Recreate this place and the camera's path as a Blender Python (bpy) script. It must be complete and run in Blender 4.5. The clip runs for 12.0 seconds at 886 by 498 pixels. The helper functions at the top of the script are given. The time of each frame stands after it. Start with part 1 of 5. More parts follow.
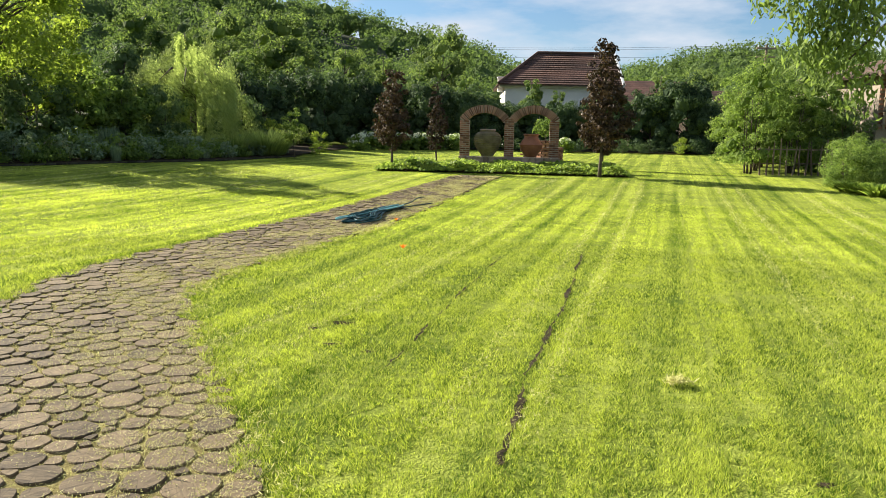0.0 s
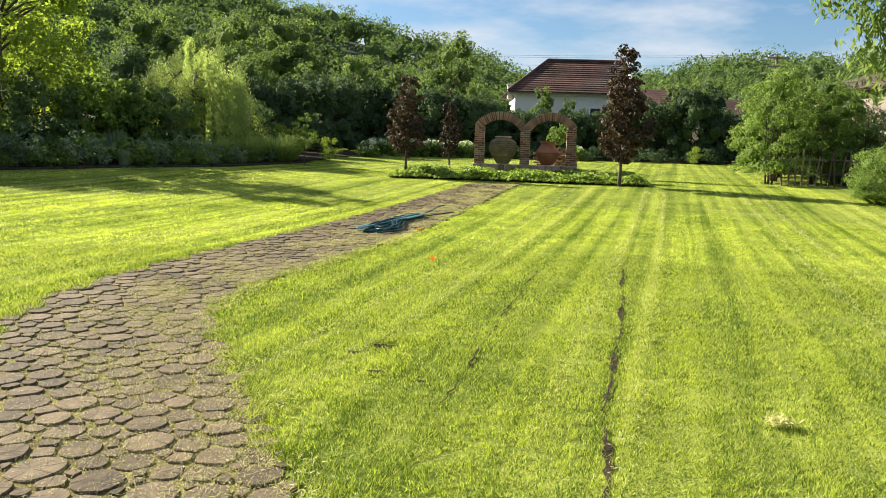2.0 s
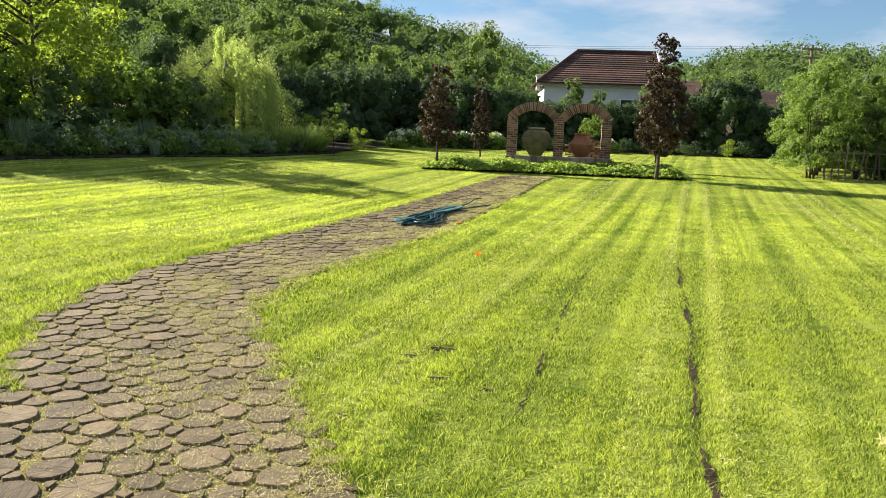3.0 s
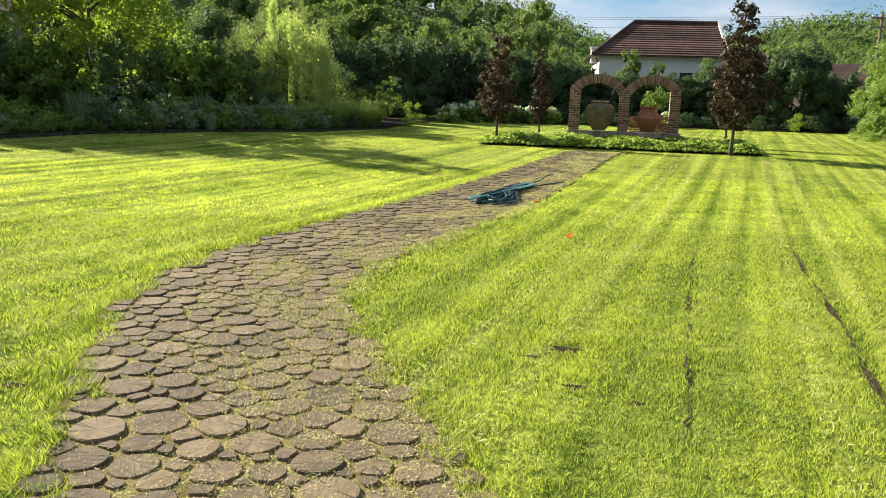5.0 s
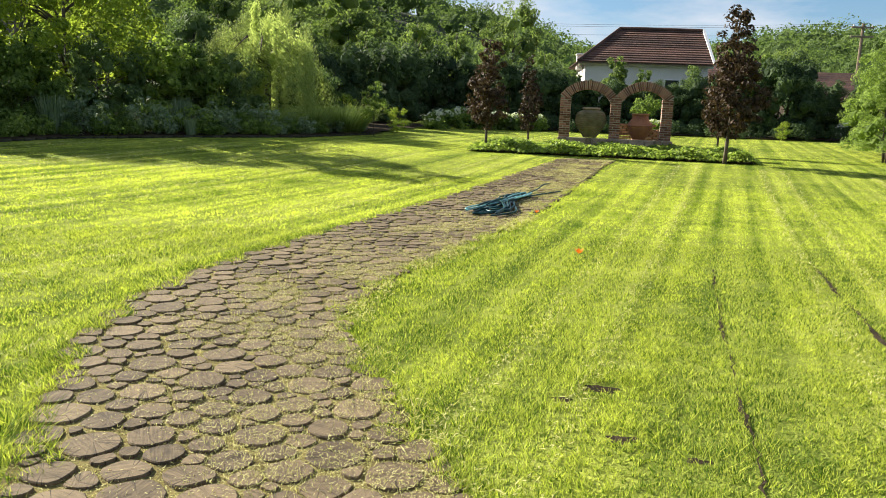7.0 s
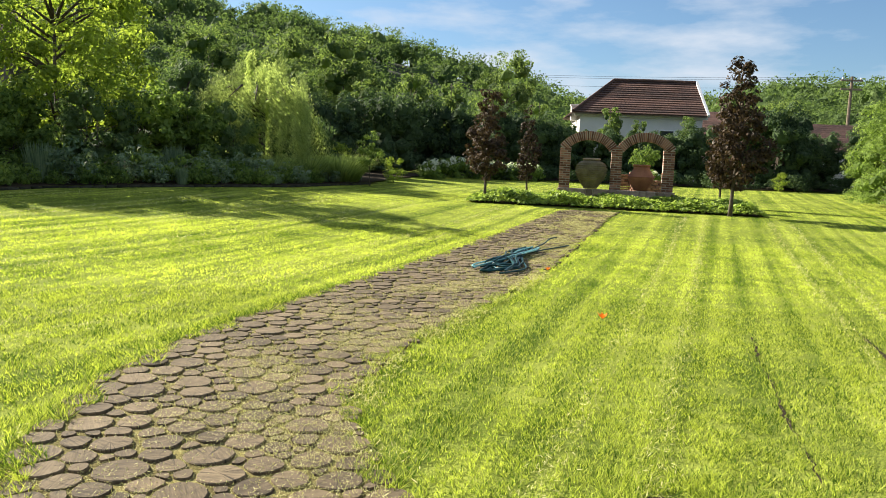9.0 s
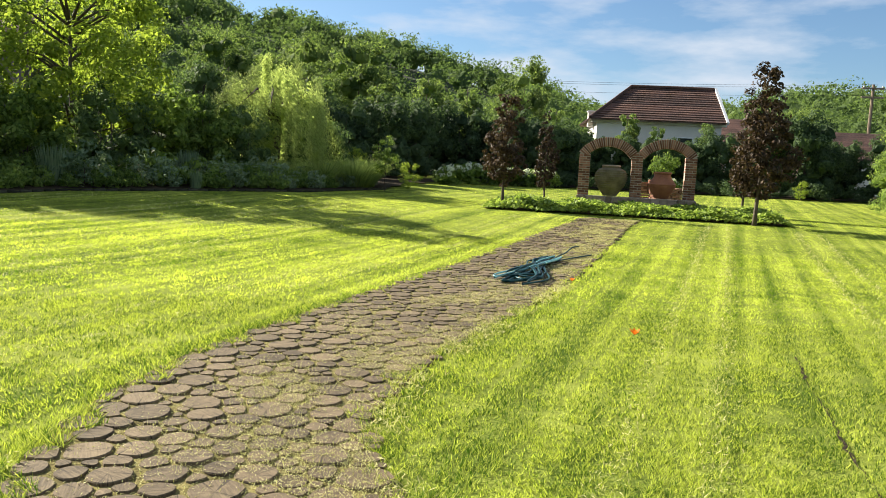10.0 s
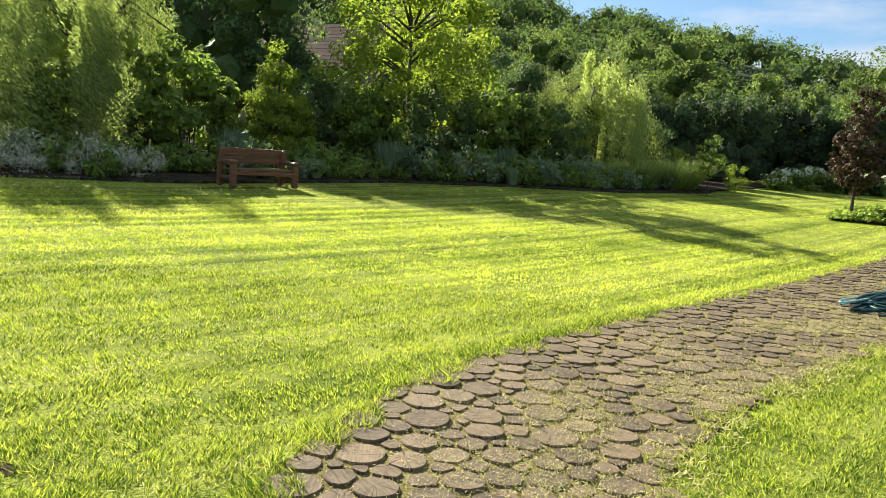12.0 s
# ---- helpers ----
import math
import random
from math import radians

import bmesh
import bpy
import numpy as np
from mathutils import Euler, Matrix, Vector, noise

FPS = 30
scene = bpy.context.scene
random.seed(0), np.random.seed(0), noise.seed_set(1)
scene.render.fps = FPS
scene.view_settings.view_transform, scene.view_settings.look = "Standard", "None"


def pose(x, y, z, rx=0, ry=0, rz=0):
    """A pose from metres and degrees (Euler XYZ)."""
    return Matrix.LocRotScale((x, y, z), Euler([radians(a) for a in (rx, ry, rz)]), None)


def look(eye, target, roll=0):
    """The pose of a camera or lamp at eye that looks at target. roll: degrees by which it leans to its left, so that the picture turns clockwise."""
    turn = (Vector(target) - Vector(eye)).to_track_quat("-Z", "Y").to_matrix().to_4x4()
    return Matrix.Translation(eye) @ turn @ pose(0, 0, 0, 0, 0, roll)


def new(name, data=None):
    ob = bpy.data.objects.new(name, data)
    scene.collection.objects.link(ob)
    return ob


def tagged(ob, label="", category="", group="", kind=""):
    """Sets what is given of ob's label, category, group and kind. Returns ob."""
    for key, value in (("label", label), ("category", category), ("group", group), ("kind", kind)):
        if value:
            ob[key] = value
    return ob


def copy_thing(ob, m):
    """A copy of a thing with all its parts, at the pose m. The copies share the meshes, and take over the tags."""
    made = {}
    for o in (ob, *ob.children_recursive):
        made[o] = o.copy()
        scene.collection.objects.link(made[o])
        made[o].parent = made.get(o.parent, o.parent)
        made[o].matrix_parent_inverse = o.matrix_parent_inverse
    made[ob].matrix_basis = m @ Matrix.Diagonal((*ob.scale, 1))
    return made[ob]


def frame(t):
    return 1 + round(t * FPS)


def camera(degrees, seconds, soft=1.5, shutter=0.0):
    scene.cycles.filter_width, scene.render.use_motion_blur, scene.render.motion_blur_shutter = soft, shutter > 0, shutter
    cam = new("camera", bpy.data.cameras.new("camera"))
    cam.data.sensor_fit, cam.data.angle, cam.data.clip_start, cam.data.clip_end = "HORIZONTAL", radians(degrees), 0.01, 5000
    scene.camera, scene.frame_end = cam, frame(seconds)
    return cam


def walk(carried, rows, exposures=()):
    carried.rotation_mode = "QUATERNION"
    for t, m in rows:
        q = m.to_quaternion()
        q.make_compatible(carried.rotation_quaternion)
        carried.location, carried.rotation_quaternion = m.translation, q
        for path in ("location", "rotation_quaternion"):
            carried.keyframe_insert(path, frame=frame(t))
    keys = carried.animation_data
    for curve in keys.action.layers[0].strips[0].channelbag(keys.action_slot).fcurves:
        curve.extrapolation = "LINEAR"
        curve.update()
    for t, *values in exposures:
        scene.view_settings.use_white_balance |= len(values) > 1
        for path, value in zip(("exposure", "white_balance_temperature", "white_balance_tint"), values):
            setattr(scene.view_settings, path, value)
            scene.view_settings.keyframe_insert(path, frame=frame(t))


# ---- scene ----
# Camera and walk
cam = camera(61.7, 12.0, soft=0.75)
PATH = [
    (0.0, look((-0.362, 1.524, 1.457), (-0.395, 4.331, 1.028), 1.1)),
    (0.5, look((-0.413, 1.606, 1.457), (-0.420, 4.416, 1.041), 1.0)),
    (1.0, look((-0.476, 1.781, 1.458), (-0.480, 4.592, 1.058), 1.2)),
    (1.5, look((-0.574, 1.941, 1.446), (-0.589, 4.753, 1.049), 1.4)),
    (2.0, look((-0.736, 2.063, 1.431), (-0.777, 4.875, 1.029), 1.6)),
    (2.5, look((-0.883, 2.198, 1.430), (-0.963, 5.005, 1.010), 1.7)),
    (3.0, look((-1.015, 2.411, 1.407), (-1.139, 5.216, 0.971), 1.9)),
    (3.5, look((-1.152, 2.586, 1.403), (-1.338, 5.383, 0.947), 1.7)),
    (5.5, look((-1.639, 3.142, 1.325), (-1.923, 5.913, 0.774), 1.8)),
    (6.0, look((-1.732, 3.250, 1.321), (-1.991, 6.022, 0.758), 2.2)),
    (6.5, look((-1.774, 3.357, 1.318), (-2.006, 6.133, 0.767), 2.2)),
    (7.0, look((-1.774, 3.557, 1.329), (-1.984, 6.343, 0.824), 2.1)),
    (7.5, look((-1.793, 3.698, 1.349), (-1.987, 6.497, 0.907), 2.0)),
    (9.5, look((-2.065, 4.351, 1.356), (-2.252, 7.168, 1.048), 2.4)),
    (10.0, look((-2.117, 4.514, 1.352), (-2.353, 7.329, 1.048), 2.8)),
    (10.5, look((-2.174, 4.672, 1.343), (-2.513, 7.475, 1.039), 3.0)),
    (11.0, look((-2.140, 4.818, 1.326), (-2.680, 7.588, 1.010), 3.4)),
    (11.5, look((-2.126, 4.991, 1.328), (-3.002, 7.671, 0.991), 3.7)),
    (12.0, look((-2.236, 5.072, 1.321), (-3.584, 7.544, 0.947), 4.1)),
]
walk(cam, PATH, exposures=[(0.0, 1.51), (9.5, 1.53), (12.0, 1.60)])

# World, sun
SUN_LEFT, SUN_UP = radians(61), radians(29.5)
world = bpy.data.worlds.new("sky")
scene.world = world
world.use_nodes = True
wn, wl = world.node_tree.nodes, world.node_tree.links
sky = wn.new("ShaderNodeTexSky")
sky.sky_type, sky.sun_disc = "NISHITA", False
sky.sun_elevation, sky.sun_rotation = SUN_UP, -SUN_LEFT
sky.air_density, sky.dust_density, sky.ozone_density = 1.0, 0.6, 2.0
wco = wn.new("ShaderNodeTexCoord")
wmap = wn.new("ShaderNodeMapping")
wmap.inputs["Scale"].default_value = (1.0, 1.0, 3.6)
wmap.inputs["Location"].default_value = (0.35, 0.1, 0.2)
cloud = wn.new("ShaderNodeTexNoise")
cloud.inputs["Scale"].default_value = 3.6
cloud.inputs["Detail"].default_value = 8
cloud.inputs["Roughness"].default_value = 0.55
cramp = wn.new("ShaderNodeValToRGB")
cramp.color_ramp.elements[0].position, cramp.color_ramp.elements[1].position = 0.42, 0.62
cmix = wn.new("ShaderNodeMixRGB")
cmix.inputs["Color2"].default_value = (4.3, 4.7, 5.3, 1)
wl.new(wco.outputs["Generated"], wmap.inputs["Vector"])
wl.new(wmap.outputs["Vector"], cloud.inputs["Vector"])
wl.new(cloud.outputs["Fac"], cramp.inputs["Fac"])
wl.new(cramp.outputs["Color"], cmix.inputs["Fac"])
tone = wn.new("ShaderNodeMixRGB")
tone.blend_type = "MULTIPLY"
tone.inputs["Fac"].default_value, tone.inputs["Color2"].default_value = 1, (0.60, 0.71, 0.80, 1)
wl.new(sky.outputs["Color"], tone.inputs["Color1"])
wl.new(tone.outputs["Color"], cmix.inputs["Color1"])
wl.new(cmix.outputs["Color"], wn["Background"].inputs["Color"])
wn["Background"].inputs["Strength"].default_value = 0.060
sun = new("sun", bpy.data.lights.new("sun", "SUN"))
sun.data.energy, sun.data.angle, sun.data.color = 5.0, radians(0.55), (1.0, 0.92, 0.78)
SUN_WAY = Vector((-math.sin(SUN_LEFT) * math.cos(SUN_UP), math.cos(SUN_LEFT) * math.cos(SUN_UP), math.sin(SUN_UP)))
sun.matrix_world = look(SUN_WAY * 60, (0, 0, 0))

# Materials


def material(name, dark, light, scale=6.0, rough=0.8, bump=0.3, bump_scale=60.0, coord="Object", per_object=0.0, per_island=0.0, metallic=0.0, stretch=(1, 1, 1), bump_distance=0.01, stain=0.35, rows=0.0, sheen=0.35):
    """A surface of two tones, mixed by coarse and fine noise, with relief."""
    m = bpy.data.materials.new(name)
    m.use_nodes = True
    n, l = m.node_tree.nodes, m.node_tree.links
    b = n["Principled BSDF"]
    b.inputs["Roughness"].default_value, b.inputs["Metallic"].default_value = rough, metallic
    b.inputs["Specular IOR Level"].default_value = sheen
    co, mp = n.new("ShaderNodeTexCoord"), n.new("ShaderNodeMapping")
    mp.inputs["Scale"].default_value = stretch
    l.new(co.outputs[coord], mp.inputs["Vector"])
    coarse, fine = n.new("ShaderNodeTexNoise"), n.new("ShaderNodeTexNoise")
    coarse.inputs["Scale"].default_value, fine.inputs["Scale"].default_value = scale, bump_scale
    coarse.inputs["Detail"].default_value = fine.inputs["Detail"].default_value = 6
    for t in (coarse, fine):
        l.new(mp.outputs["Vector"], t.inputs["Vector"])
    mixf = n.new("ShaderNodeMath")
    mixf.operation = "MULTIPLY_ADD"
    mixf.inputs[1].default_value = 0.45
    l.new(fine.outputs["Fac"], mixf.inputs[0])
    half = n.new("ShaderNodeMath")
    half.operation = "MULTIPLY"
    half.inputs[1].default_value = 0.6
    l.new(coarse.outputs["Fac"], half.inputs[0])
    l.new(half.outputs[0], mixf.inputs[2])
    last = mixf.outputs[0]
    for amount, node, socket in ((per_object, "ShaderNodeObjectInfo", "Random"), (per_island, "ShaderNodeNewGeometry", "Random Per Island")):
        if amount:
            src, add = n.new(node), n.new("ShaderNodeMath")
            add.operation = "MULTIPLY_ADD"
            add.inputs[1].default_value = amount
            l.new(src.outputs[socket], add.inputs[0])
            sub = n.new("ShaderNodeMath")
            sub.operation = "SUBTRACT"
            sub.inputs[1].default_value = amount / 2
            l.new(last, sub.inputs[0])
            l.new(sub.outputs[0], add.inputs[2])
            last = add.outputs[0]
    # Streaks along the mowing rows: how leaning blades catch light, put into the tone.
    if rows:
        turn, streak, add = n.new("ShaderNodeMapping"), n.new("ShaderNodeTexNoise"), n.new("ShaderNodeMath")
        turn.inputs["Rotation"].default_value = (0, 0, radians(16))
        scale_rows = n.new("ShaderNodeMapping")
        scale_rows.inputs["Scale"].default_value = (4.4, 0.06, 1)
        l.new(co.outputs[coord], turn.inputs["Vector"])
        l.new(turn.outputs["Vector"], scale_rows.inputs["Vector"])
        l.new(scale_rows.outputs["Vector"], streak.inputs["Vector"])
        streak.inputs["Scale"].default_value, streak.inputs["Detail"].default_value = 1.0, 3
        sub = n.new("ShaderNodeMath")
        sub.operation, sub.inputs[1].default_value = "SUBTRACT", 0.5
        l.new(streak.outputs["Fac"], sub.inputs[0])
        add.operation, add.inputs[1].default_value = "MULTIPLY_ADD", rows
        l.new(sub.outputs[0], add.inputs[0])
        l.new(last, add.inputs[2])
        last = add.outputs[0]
    ramp = n.new("ShaderNodeValToRGB")
    e = ramp.color_ramp.elements
    e[0].position, e[1].position = stain, 0.72
    e[0].color, e[1].color = (*dark, 1), (*light, 1)
    l.new(last, ramp.inputs["Fac"])
    l.new(ramp.outputs["Color"], b.inputs["Base Color"])
    if bump:
        bp = n.new("ShaderNodeBump")
        bp.inputs["Strength"].default_value, bp.inputs["Distance"].default_value = bump, bump_distance
        l.new(fine.outputs["Fac"], bp.inputs["Height"])
        l.new(bp.outputs["Normal"], b.inputs["Normal"])
    return m


def leaf_material(name, dark, light, thin=0.45, patch=0.5, gloss=0.5, per_object=0.25, rows=0.0, per_leaf=0.5):
    """Thin leaves: some of the light passes through."""
    m = material(name, dark, light, scale=patch, rough=gloss, bump=0, bump_scale=9.0, coord="Object", per_object=per_object, per_island=per_leaf, stain=0.25, rows=rows)
    n, l = m.node_tree.nodes, m.node_tree.links
    b, out = n["Principled BSDF"], n["Material Output"]
    b.inputs["Specular IOR Level"].default_value = 0.15
    tr, mx = n.new("ShaderNodeBsdfTranslucent"), n.new("ShaderNodeMixShader")
    gain = n.new("ShaderNodeMixRGB")
    gain.blend_type = "MULTIPLY"
    gain.inputs["Fac"].default_value = 1
    gain.inputs["Color2"].default_value = (1.4, 1.45, 0.9, 1)
    src = b.inputs["Base Color"].links[0].from_socket
    l.new(src, gain.inputs["Color1"])
    l.new(gain.outputs["Color"], tr.inputs["Color"])
    mx.inputs["Fac"].default_value = thin
    l.new(b.outputs["BSDF"], mx.inputs[1])
    l.new(tr.outputs["BSDF"], mx.inputs[2])
    l.new(mx.outputs["Shader"], out.inputs["Surface"])
    return m


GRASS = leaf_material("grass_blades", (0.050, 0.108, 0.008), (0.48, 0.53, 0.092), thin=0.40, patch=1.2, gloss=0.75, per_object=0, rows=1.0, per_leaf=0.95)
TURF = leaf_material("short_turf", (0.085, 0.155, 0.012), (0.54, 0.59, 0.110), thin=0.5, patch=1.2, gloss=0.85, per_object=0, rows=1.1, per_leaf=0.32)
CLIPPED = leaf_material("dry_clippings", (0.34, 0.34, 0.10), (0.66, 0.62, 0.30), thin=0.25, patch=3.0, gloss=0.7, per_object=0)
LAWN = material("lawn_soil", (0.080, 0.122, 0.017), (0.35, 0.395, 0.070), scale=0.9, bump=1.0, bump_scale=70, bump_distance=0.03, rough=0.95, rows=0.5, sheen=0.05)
SOIL = material("dark_soil", (0.018, 0.014, 0.009), (0.075, 0.058, 0.036), scale=3, bump=0.9, bump_scale=50, bump_distance=0.02, rough=0.95, sheen=0.05)
PATH_SOIL = material("path_soil", (0.045, 0.036, 0.016), (0.29, 0.25, 0.095), scale=5, bump=0.9, bump_scale=90, bump_distance=0.01, rough=0.95, sheen=0.05)
WOODLAND = material("woodland_floor", (0.02, 0.03, 0.008), (0.05, 0.07, 0.02), scale=0.08, bump=0.5, bump_scale=2, rough=0.95, bump_distance=0.3)


def sawn_wood(name, dark, light):
    """End grain of weathered logs: saw scratches, year rings, cracks from the heart; each slice of its own tone."""
    m = bpy.data.materials.new(name)
    m.use_nodes = True
    n, l = m.node_tree.nodes, m.node_tree.links
    b = n["Principled BSDF"]
    b.inputs["Roughness"].default_value, b.inputs["Specular IOR Level"].default_value = 0.85, 0.25

    def math_node(op, a, c):
        k = n.new("ShaderNodeMath")
        k.operation = op
        for socket, value in zip(k.inputs, (a, c)):
            if isinstance(value, (int, float)):
                socket.default_value = value
            else:
                l.new(value, socket)
        return k.outputs[0]

    def noise_node(vec, scale, detail, rough=0.55):
        k = n.new("ShaderNodeTexNoise")
        k.inputs["Scale"].default_value, k.inputs["Detail"].default_value, k.inputs["Roughness"].default_value = scale, detail, rough
        l.new(vec, k.inputs["Vector"])
        return k.outputs["Fac"]

    def vector_node(op, a, c=None):
        k = n.new("ShaderNodeVectorMath")
        k.operation = op
        for socket, value in zip(k.inputs, (a, c)):
            if isinstance(value, tuple):
                socket.default_value = value
            elif value is not None:
                l.new(value, socket)
        return k

    grain, geo, info = n.new("ShaderNodeUVMap"), n.new("ShaderNodeNewGeometry"), n.new("ShaderNodeObjectInfo")
    grain.uv_map = "grain"
    own = math_node("FRACT", math_node("ADD", geo.outputs["Random Per Island"], info.outputs["Random"]), 0.0)
    shift = n.new("ShaderNodeCombineXYZ")
    l.new(math_node("MULTIPLY", own, 53.0), shift.inputs[2])
    at = vector_node("ADD", grain.outputs["UV"], (0.018, -0.012, 0.0)).outputs[0]
    place_own = vector_node("ADD", at, shift.outputs[0]).outputs[0]
    saw = noise_node(vector_node("MULTIPLY", place_own, (9.0, 95.0, 1.0)).outputs[0], 1.0, 4)
    blotch = noise_node(place_own, 16.0, 5)
    spoke = vector_node("ADD", vector_node("SCALE", vector_node("NORMALIZE", at).outputs[0]).outputs[0], shift.outputs[0])
    spoke.inputs[0].links[0].from_node.inputs["Scale"].default_value = 1.7
    crack = math_node("ABSOLUTE", math_node("SUBTRACT", noise_node(spoke.outputs[0], 1.0, 3), 0.5), 0.0)
    crack = math_node("LESS_THAN", crack, math_node("MULTIPLY", blotch, 0.016))
    far_out = vector_node("LENGTH", at).outputs["Value"]
    rings = math_node("SINE", math_node("ADD", math_node("MULTIPLY", far_out, 620.0), math_node("MULTIPLY", blotch, 9.0)), 0.0)
    tone_sum = math_node("ADD", math_node("MULTIPLY", saw, 0.75), math_node("MULTIPLY", blotch, 0.55))
    tone_sum = math_node("ADD", tone_sum, math_node("MULTIPLY", own, 0.32))
    tone_sum = math_node("ADD", tone_sum, math_node("MULTIPLY", rings, 0.03))
    tone_sum = math_node("SUBTRACT", tone_sum, math_node("MULTIPLY", crack, 0.5))
    ramp = n.new("ShaderNodeValToRGB")
    e = ramp.color_ramp.elements
    e[0].position, e[1].position = 0.42, 1.0
    e[0].color, e[1].color = (*dark, 1), (*light, 1)
    l.new(math_node("SUBTRACT", tone_sum, 0.10), ramp.inputs["Fac"])
    l.new(ramp.outputs["Color"], b.inputs["Base Color"])
    bp = n.new("ShaderNodeBump")
    bp.inputs["Strength"].default_value, bp.inputs["Distance"].default_value = 0.6, 0.004
    l.new(math_node("SUBTRACT", math_node("ADD", saw, math_node("MULTIPLY", blotch, 0.6)), crack), bp.inputs["Height"])
    l.new(bp.outputs["Normal"], b.inputs["Normal"])
    return m


DISC = sawn_wood("log_slice", (0.045, 0.033, 0.020), (0.215, 0.160, 0.092))
BARK = material("bark", (0.04, 0.03, 0.022), (0.15, 0.12, 0.09), scale=4, bump=0.8, bump_scale=22, stretch=(3, 3, 0.6), bump_distance=0.02, rough=0.9)
BRICK = material("old_brick", (0.13, 0.055, 0.036), (0.35, 0.175, 0.115), scale=6, bump=0.6, bump_scale=60, per_object=0.6, rough=0.9)
MORTAR = material("mortar", (0.28, 0.23, 0.18), (0.46, 0.40, 0.33), scale=8, bump=0.7, bump_scale=70, rough=0.95)
STONE = material("field_stone", (0.19, 0.14, 0.095), (0.44, 0.34, 0.25), scale=4, bump=0.7, bump_scale=40, per_object=0.5, rough=0.9)
OLIVE_CLAY = material("weathered_clay", (0.10, 0.085, 0.045), (0.27, 0.22, 0.13), scale=5, bump=0.5, bump_scale=50, rough=0.8)
PALE_CLAY = material("pale_clay", (0.26, 0.19, 0.13), (0.48, 0.38, 0.28), scale=6, bump=0.4, bump_scale=50, rough=0.8)
TERRACOTTA = material("terracotta", (0.20, 0.072, 0.040), (0.38, 0.16, 0.088), scale=4, bump=0.4, bump_scale=55, rough=0.75)
HOSE = material("hose_rubber", (0.004, 0.028, 0.030), (0.010, 0.075, 0.078), scale=8, bump=0.2, bump_scale=120, rough=0.35, sheen=0.3)
# Pale copy of the hose rubber: sunlit highlights given as a colour.
HOSE_GLINT = material("hose_glint", (0.12, 0.34, 0.34), (0.3, 0.55, 0.55), scale=8, bump=0.1, bump_scale=120, rough=0.3)
BENCH_WOOD = material("bench_wood", (0.075, 0.034, 0.018), (0.24, 0.115, 0.06), scale=3, bump=0.5, bump_scale=30, stretch=(1, 8, 8), rough=0.6)
OLD_WOOD = material("weathered_wood", (0.09, 0.065, 0.045), (0.27, 0.21, 0.15), scale=4, bump=0.6, bump_scale=30, stretch=(6, 6, 0.7), rough=0.9, per_object=0.4)
PLASTER = material("white_plaster", (0.62, 0.60, 0.55), (0.82, 0.80, 0.75), scale=0.8, bump=0.3, bump_scale=30, rough=0.92)
OCHRE = material("ochre_plaster", (0.45, 0.30, 0.20), (0.62, 0.46, 0.33), scale=1.2, bump=0.4, bump_scale=25, rough=0.92)
ROOF = material("roof_tiles", (0.055, 0.031, 0.025), (0.15, 0.078, 0.058), scale=1.2, bump=0.8, bump_scale=9, bump_distance=0.05, rough=0.88, per_object=0.3)
BROWN_ROOF = material("brown_roof", (0.06, 0.040, 0.032), (0.14, 0.092, 0.072), scale=1.2, bump=0.4, bump_scale=9, bump_distance=0.02, rough=0.95, per_object=0.3, sheen=0.05)
BARN_ROOF = material("barn_roof", (0.05, 0.036, 0.03), (0.13, 0.09, 0.07), scale=1.2, bump=0.8, bump_scale=9, bump_distance=0.05, rough=0.9, per_object=0.3)
OLD_PLASTER = material("old_plaster", (0.16, 0.13, 0.10), (0.30, 0.25, 0.20), scale=1.5, bump=0.4, bump_scale=25, rough=0.92)
WHITE_PAINT = material("white_paint", (0.68, 0.68, 0.67), (0.85, 0.85, 0.84), scale=4, bump=0.1, bump_scale=30, rough=0.5)
GLASS = material("window_glass", (0.015, 0.02, 0.025), (0.05, 0.06, 0.07), scale=1, bump=0, rough=0.06, sheen=0.5)
WIRE = material("wire", (0.02, 0.02, 0.02), (0.06, 0.06, 0.06), scale=1, bump=0, rough=0.5)

L_BRIGHT = leaf_material("leaf_bright", (0.085, 0.14, 0.022), (0.27, 0.335, 0.055), thin=0.54, gloss=0.7)
L_MID = leaf_material("leaf_mid", (0.075, 0.125, 0.032), (0.23, 0.31, 0.08), thin=0.52, gloss=0.7)
L_DARK = leaf_material("leaf_dark", (0.050, 0.086, 0.036), (0.15, 0.215, 0.085), thin=0.44, gloss=0.7)
# Darker copy of the dark leaves: the hedge's shade is put into its colour.
L_HEDGE = leaf_material("leaf_hedge", (0.026, 0.050, 0.024), (0.095, 0.145, 0.058), thin=0.30, gloss=0.7)
L_FAR = leaf_material("leaf_far", (0.07, 0.115, 0.038), (0.205, 0.27, 0.083), thin=0.48, gloss=0.75)
L_WILLOW = leaf_material("leaf_willow", (0.15, 0.20, 0.07), (0.38, 0.44, 0.17), thin=0.6, gloss=0.7)
L_PURPLE = leaf_material("leaf_purple", (0.018, 0.014, 0.011), (0.095, 0.062, 0.037), thin=0.24, gloss=0.5)
L_COVER = leaf_material("leaf_groundcover", (0.09, 0.15, 0.028), (0.36, 0.45, 0.10), thin=0.4)
L_BLUE = leaf_material("leaf_bluegreen", (0.105, 0.16, 0.095), (0.27, 0.345, 0.21), thin=0.4)
L_SILVER = leaf_material("leaf_silver", (0.26, 0.28, 0.22), (0.62, 0.63, 0.56), thin=0.35)
EDGING = material("edging_stone_shaded", (0.02, 0.02, 0.014), (0.06, 0.06, 0.04), scale=8, bump=0.6, bump_scale=40, rough=0.95, per_object=0.4, sheen=0.05)
